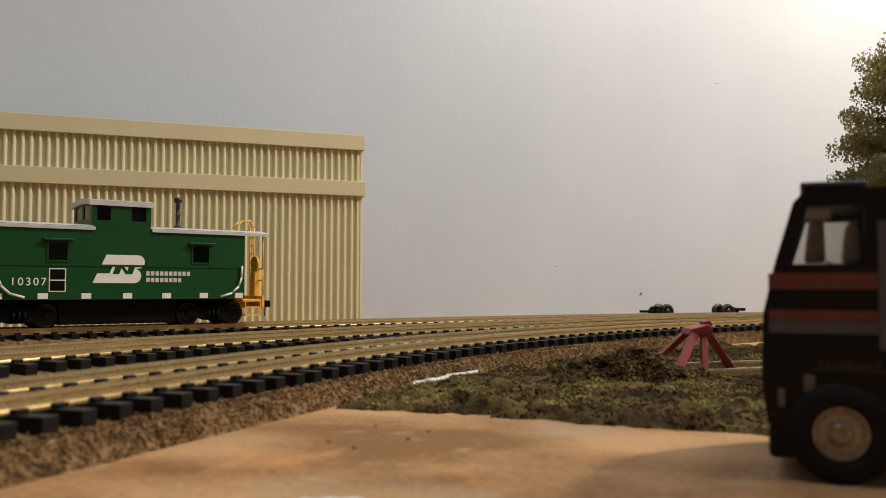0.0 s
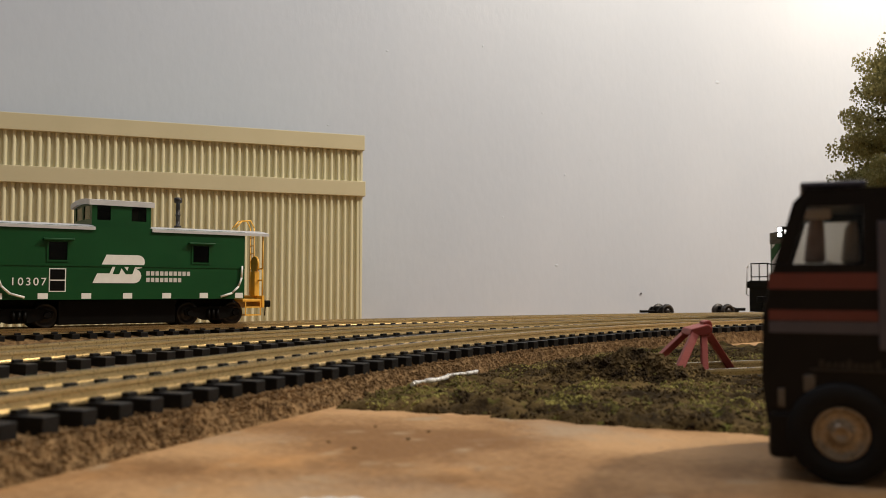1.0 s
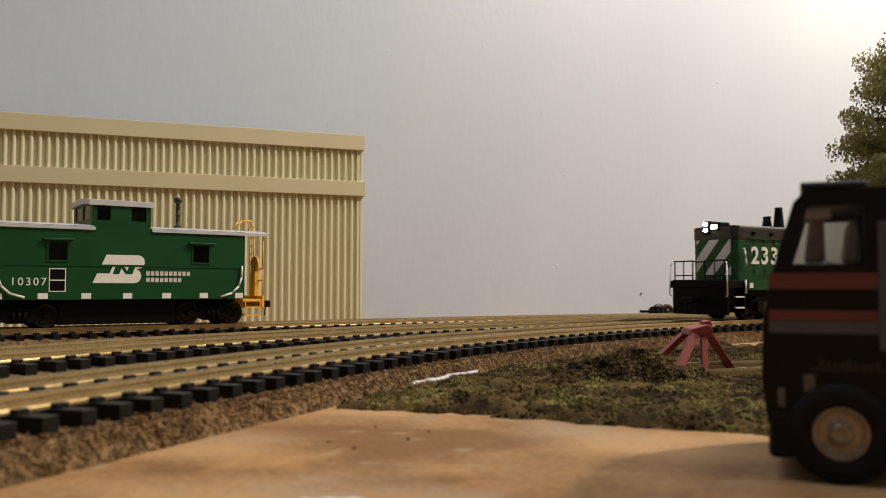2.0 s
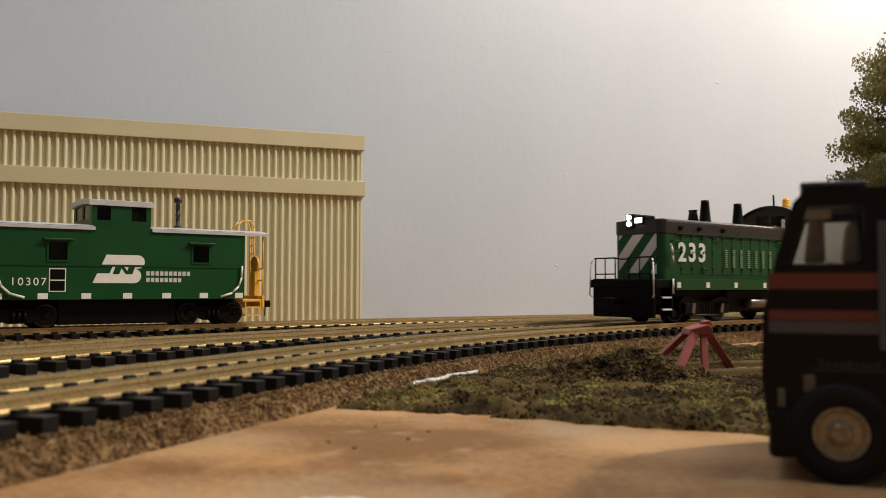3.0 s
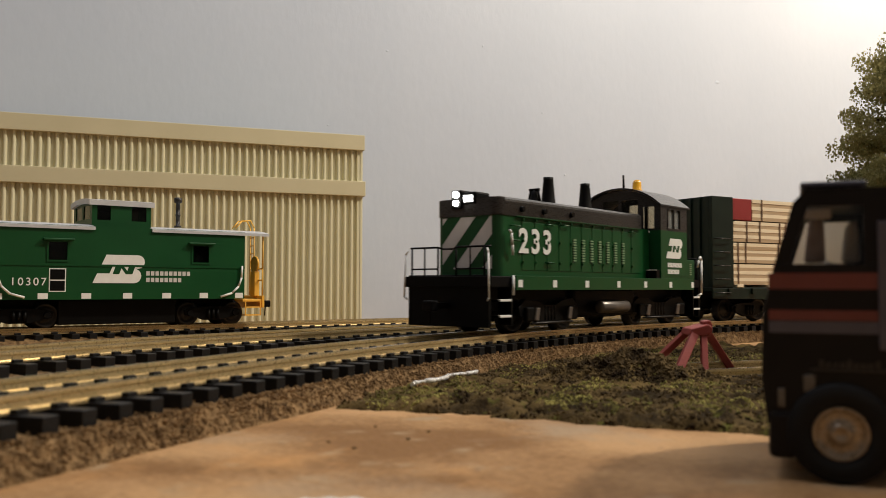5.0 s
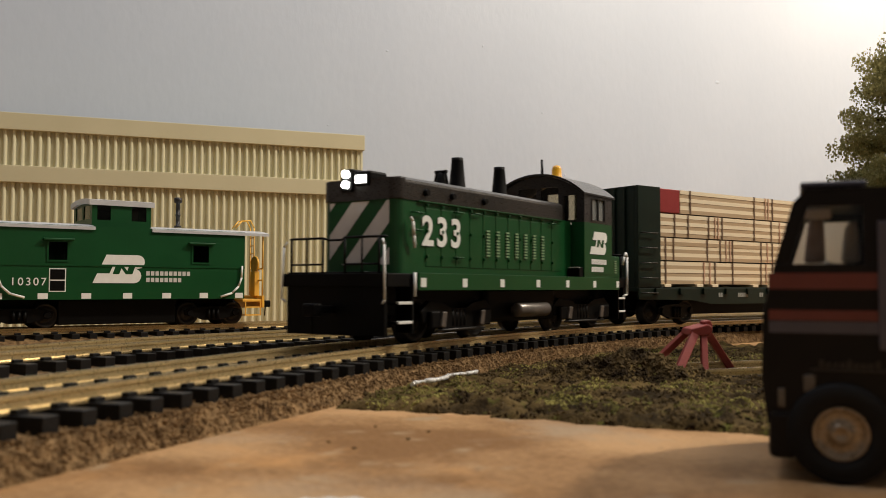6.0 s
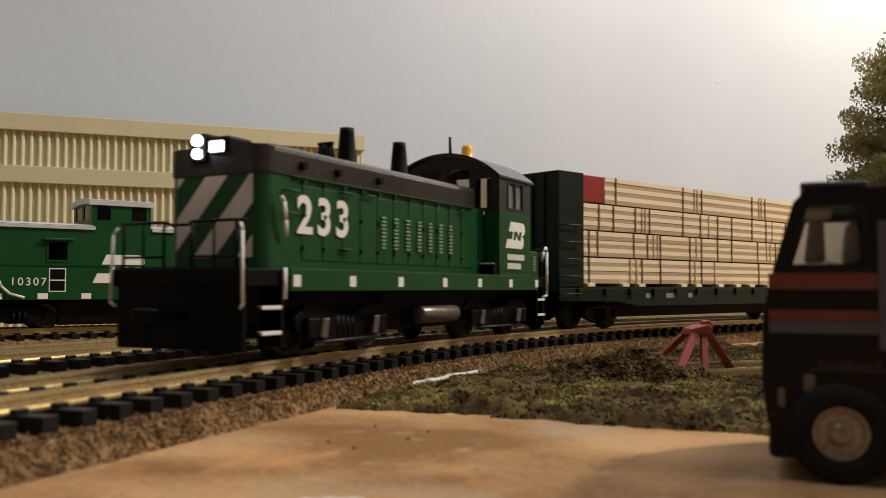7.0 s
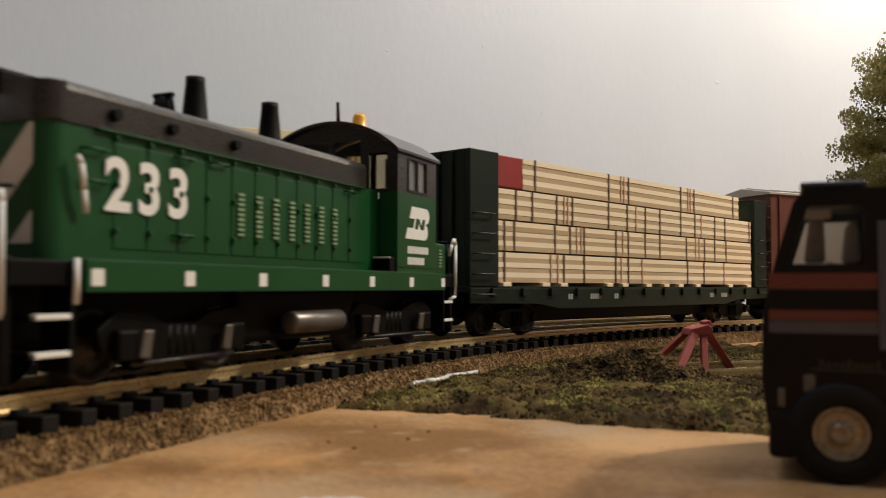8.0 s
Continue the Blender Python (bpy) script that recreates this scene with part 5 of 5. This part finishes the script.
def bank_height(x, y):
    """The turfed bank: edge runs in front of the siding, inside the main curve."""
    r = math.hypot(x - CX, y - CY) - RAD            # minus: inside the curve
    edge = 158.0 - 0.41 * x + noise2(x, y, 14, 2) * 2.5
    d = min((y - edge) / 6.0, (-r - 19.5) / 8.0)
    if d < 0:
        return -0.4
    k = min(1.0, d)
    hgt = 0.3 + 1.2 * k * (2 - k)
    hgt += 6.2 * math.exp(-(((x - 44) / 13.5) ** 2 + ((y - 206) / 9.0) ** 2)) * (1 + 0.25 * noise2(x, y, 5.0, 17))
    off = abs(y - (227.6 + 0.405 * (x - 72)))
    near = min(1.0, max(0.0, (17.0 - off) / 6.0)) * min(1.0, max(0.0, (x - 53) / 7.0))
    hgt = hgt * (1 - near * 0.97)
    return hgt + (noise2(x, y, 7.0, 1) * 1.5 + noise2(x, y, 2.6, 4) * 1.0 + noise2(x, y, 1.2, 9) * 0.45) * (1 - 0.92 * near)


def build_bank():
    bm = bmesh.new()
    nx, ny = 330, 290
    x0, x1, y0, y1 = -28.0, 200.0, 92.0, 330.0
    grid = [[None] * (ny + 1) for _ in range(nx + 1)]
    for i in range(nx + 1):
        for j in range(ny + 1):
            x, y = x0 + (x1 - x0) * i / nx, y0 + (y1 - y0) * j / ny
            grid[i][j] = bm.verts.new((x, y, GROUND + bank_height(x, y)))
    for i in range(nx):
        for j in range(ny):
            q = (grid[i][j], grid[i + 1][j], grid[i + 1][j + 1], grid[i][j + 1])
            if max(v.co.z for v in q) > GROUND - 0.3:
                f = bm.faces.new(q)
                f.smooth = True
    bmesh.ops.delete(bm, geom=[v for v in bm.verts if not v.link_faces], context="VERTS")
    solid("turf_bank", bm, M_SOIL, "rough dark soil bank with scattered turf", "ground cover", "stuff")
    rnd = random.Random(8)
    soil, green, clods = [], [], []
    while len(soil) + len(green) < 24000:
        x, y = rnd.uniform(-25, 130), rnd.uniform(110, 300)
        hh = bank_height(x, y)
        if hh < 0.15:
            continue
        z = GROUND + hh
        patch = noise2(x, y, 15, 7) + rnd.gauss(0, 0.12) - 0.8 * math.exp(-(((x - 44) / 14.0) ** 2 + ((y - 206) / 9.0) ** 2))
        if patch > 0.14:
            green.append((x, y, z))
        elif noise2(x, y, 5, 12) + rnd.gauss(0, 0.2) > 0.0:
            soil.append((x, y, z))
    while len(soil) < 15500:
        x, y = rnd.gauss(45, 10), rnd.gauss(206, 7)
        hh = bank_height(x, y)
        if hh > 2.0:
            soil.append((x, y, GROUND + hh))
    for _ in range(420):
        x, y = rnd.gauss(45, 10), rnd.gauss(205, 6)
        hh = bank_height(x, y)
        if hh > 2.5:
            clods.append((x, y, GROUND + hh + 0.1))
    crumbs("soil_clods", clods, M_LOAM, "larger dark clods on the soil heap", "soil", 0.5, 1.15, 5)
    crumbs("soil_lumps", soil, M_LOAM, "crumbly brown soil lumps on the bank", "soil", 0.12, 0.6, 3)
    crumbs("grass_clumps", green, M_GRASS, "olive turf clumps on the bank", "grass", 0.12, 0.5, 6)


def build_small():
    # a strip of dried glue at the ballast edge
    bm = bmesh.new()
    rnd = random.Random(3)
    pts = []
    for k in range(15):
        x, y, h = curve_a(83 + k * 2.5)
        u = 26.6 + 0.8 * math.sin(k * 0.9) + rnd.uniform(-0.3, 0.3)
        pts.append((x - math.sin(h) * u, y + math.cos(h) * u))
    for (xa, ya), (xb, yb) in zip(pts, pts[1:]):
        rod(bm, (xa, ya, GROUND + 2.7), (xb, yb, GROUND + 2.7), 0.42 * rnd.uniform(0.6, 1.3), 0.42 * rnd.uniform(0.6, 1.3), 8)
    solid("glue_bead", bm, M_GLUE, "glossy white dried glue bead at the ballast edge", "glue")
    # debris and a splash of pale paint on the baseboard
    rnd = random.Random(9)
    for k in range(5):
        x, y = rnd.uniform(-20, 12), rnd.uniform(122, 150)
        bm = bmesh.new()
        box(bm, -rnd.uniform(0.15, 0.4), rnd.uniform(0.15, 0.4), -rnd.uniform(0.1, 0.25), rnd.uniform(0.1, 0.25), 0, rnd.uniform(0.1, 0.25), 0.04)
        ob = solid("soil_crumb", bm, M_SOIL, "small dark crumb of soil on the baseboard", "crumb", "", at(x, y, GROUND, 0, 0, rnd.uniform(0, 180)))
        tagged(ob, group="crumbs on the baseboard")
    bm = bmesh.new()
    prism(bm, [(math.cos(a * PI / 9) * 4.6 * rnd.uniform(0.7, 1.2), math.sin(a * PI / 9) * 2.6 * rnd.uniform(0.7, 1.2)) for a in range(18)], 0.0, 0.25, "z")
    solid("paint_splash", bm, M_GLUE, "glossy pale splash of dried paint on the baseboard", "paint splash", "", at(-11.5, 93.0, GROUND))
    # loose bogies lying by the wall
    for x, y, flip in ((170, 690, 1), (224, 700, -1)):
        B = thing("spare_bogie", at(x, y, GROUND, 0, 0, 12), "dark spare bogie frame lying near the wall", "bogie", "spare bogies")
        for s in (1, -1):
            bm = bmesh.new()
            prism(bm, [(-7, 4.4), (-4, 8.0), (3, 8.0), (7, 4.6), (6, 2.2), (-6, 2.2)], min(s * 7, s * 9), max(s * 7, s * 9), "y", 0.3)
            part("side_frame", bm, M_BLACK, B)
        bm = bmesh.new()
        box(bm, -2.5, 2.5, -7, 7, 3, 8.4, 0.5)
        part("bolster", bm, M_BLACK, B)
        bm = bmesh.new()
        xa, xb = sorted((flip * -5, flip * -17))
        box(bm, xa, xb, -1.5, 1.5, 3.4 if flip > 0 else 4.6, 5.4 if flip > 0 else 7.0, 0.4)
        part("drawbar", bm, M_BLACK, B)
        wheelset(B, 2 * flip, 4.8)


build_setting()
build_tracks()
build_shed()
build_caboose()
build_bank()
build_bumper()
build_lorry()
build_tree()
build_small()
LOCO, LOCO_WHEELS = build_loco()
FLAT, FLAT_WHEELS = build_flatcar()
LOAD = build_load()
BOX, BOX_WHEELS = build_boxcar()


def motions():
    steps = [k * 0.5 for k in range(17)]
    walk(LOCO, [(t, train_pose(t)) for t in steps])
    walk(FLAT, [(t, train_pose(t, 181.0, 5.5)) for t in steps])
    for ob in LOAD:
        walk(ob, [(t, train_pose(t, 181.0, 5.5)) for t in steps])
    walk(BOX, [(t, train_pose(t, 391.0, 5.2)) for t in steps])
    for wheels in (LOCO_WHEELS, FLAT_WHEELS, BOX_WHEELS):
        for ob, x, r in wheels:
            turn = math.degrees(SPEED * RAD / r)
            walk(ob, [(k * 0.1, at(x, 0, r, 0, turn * k * 0.1, 0)) for k in range(81)])


motions()
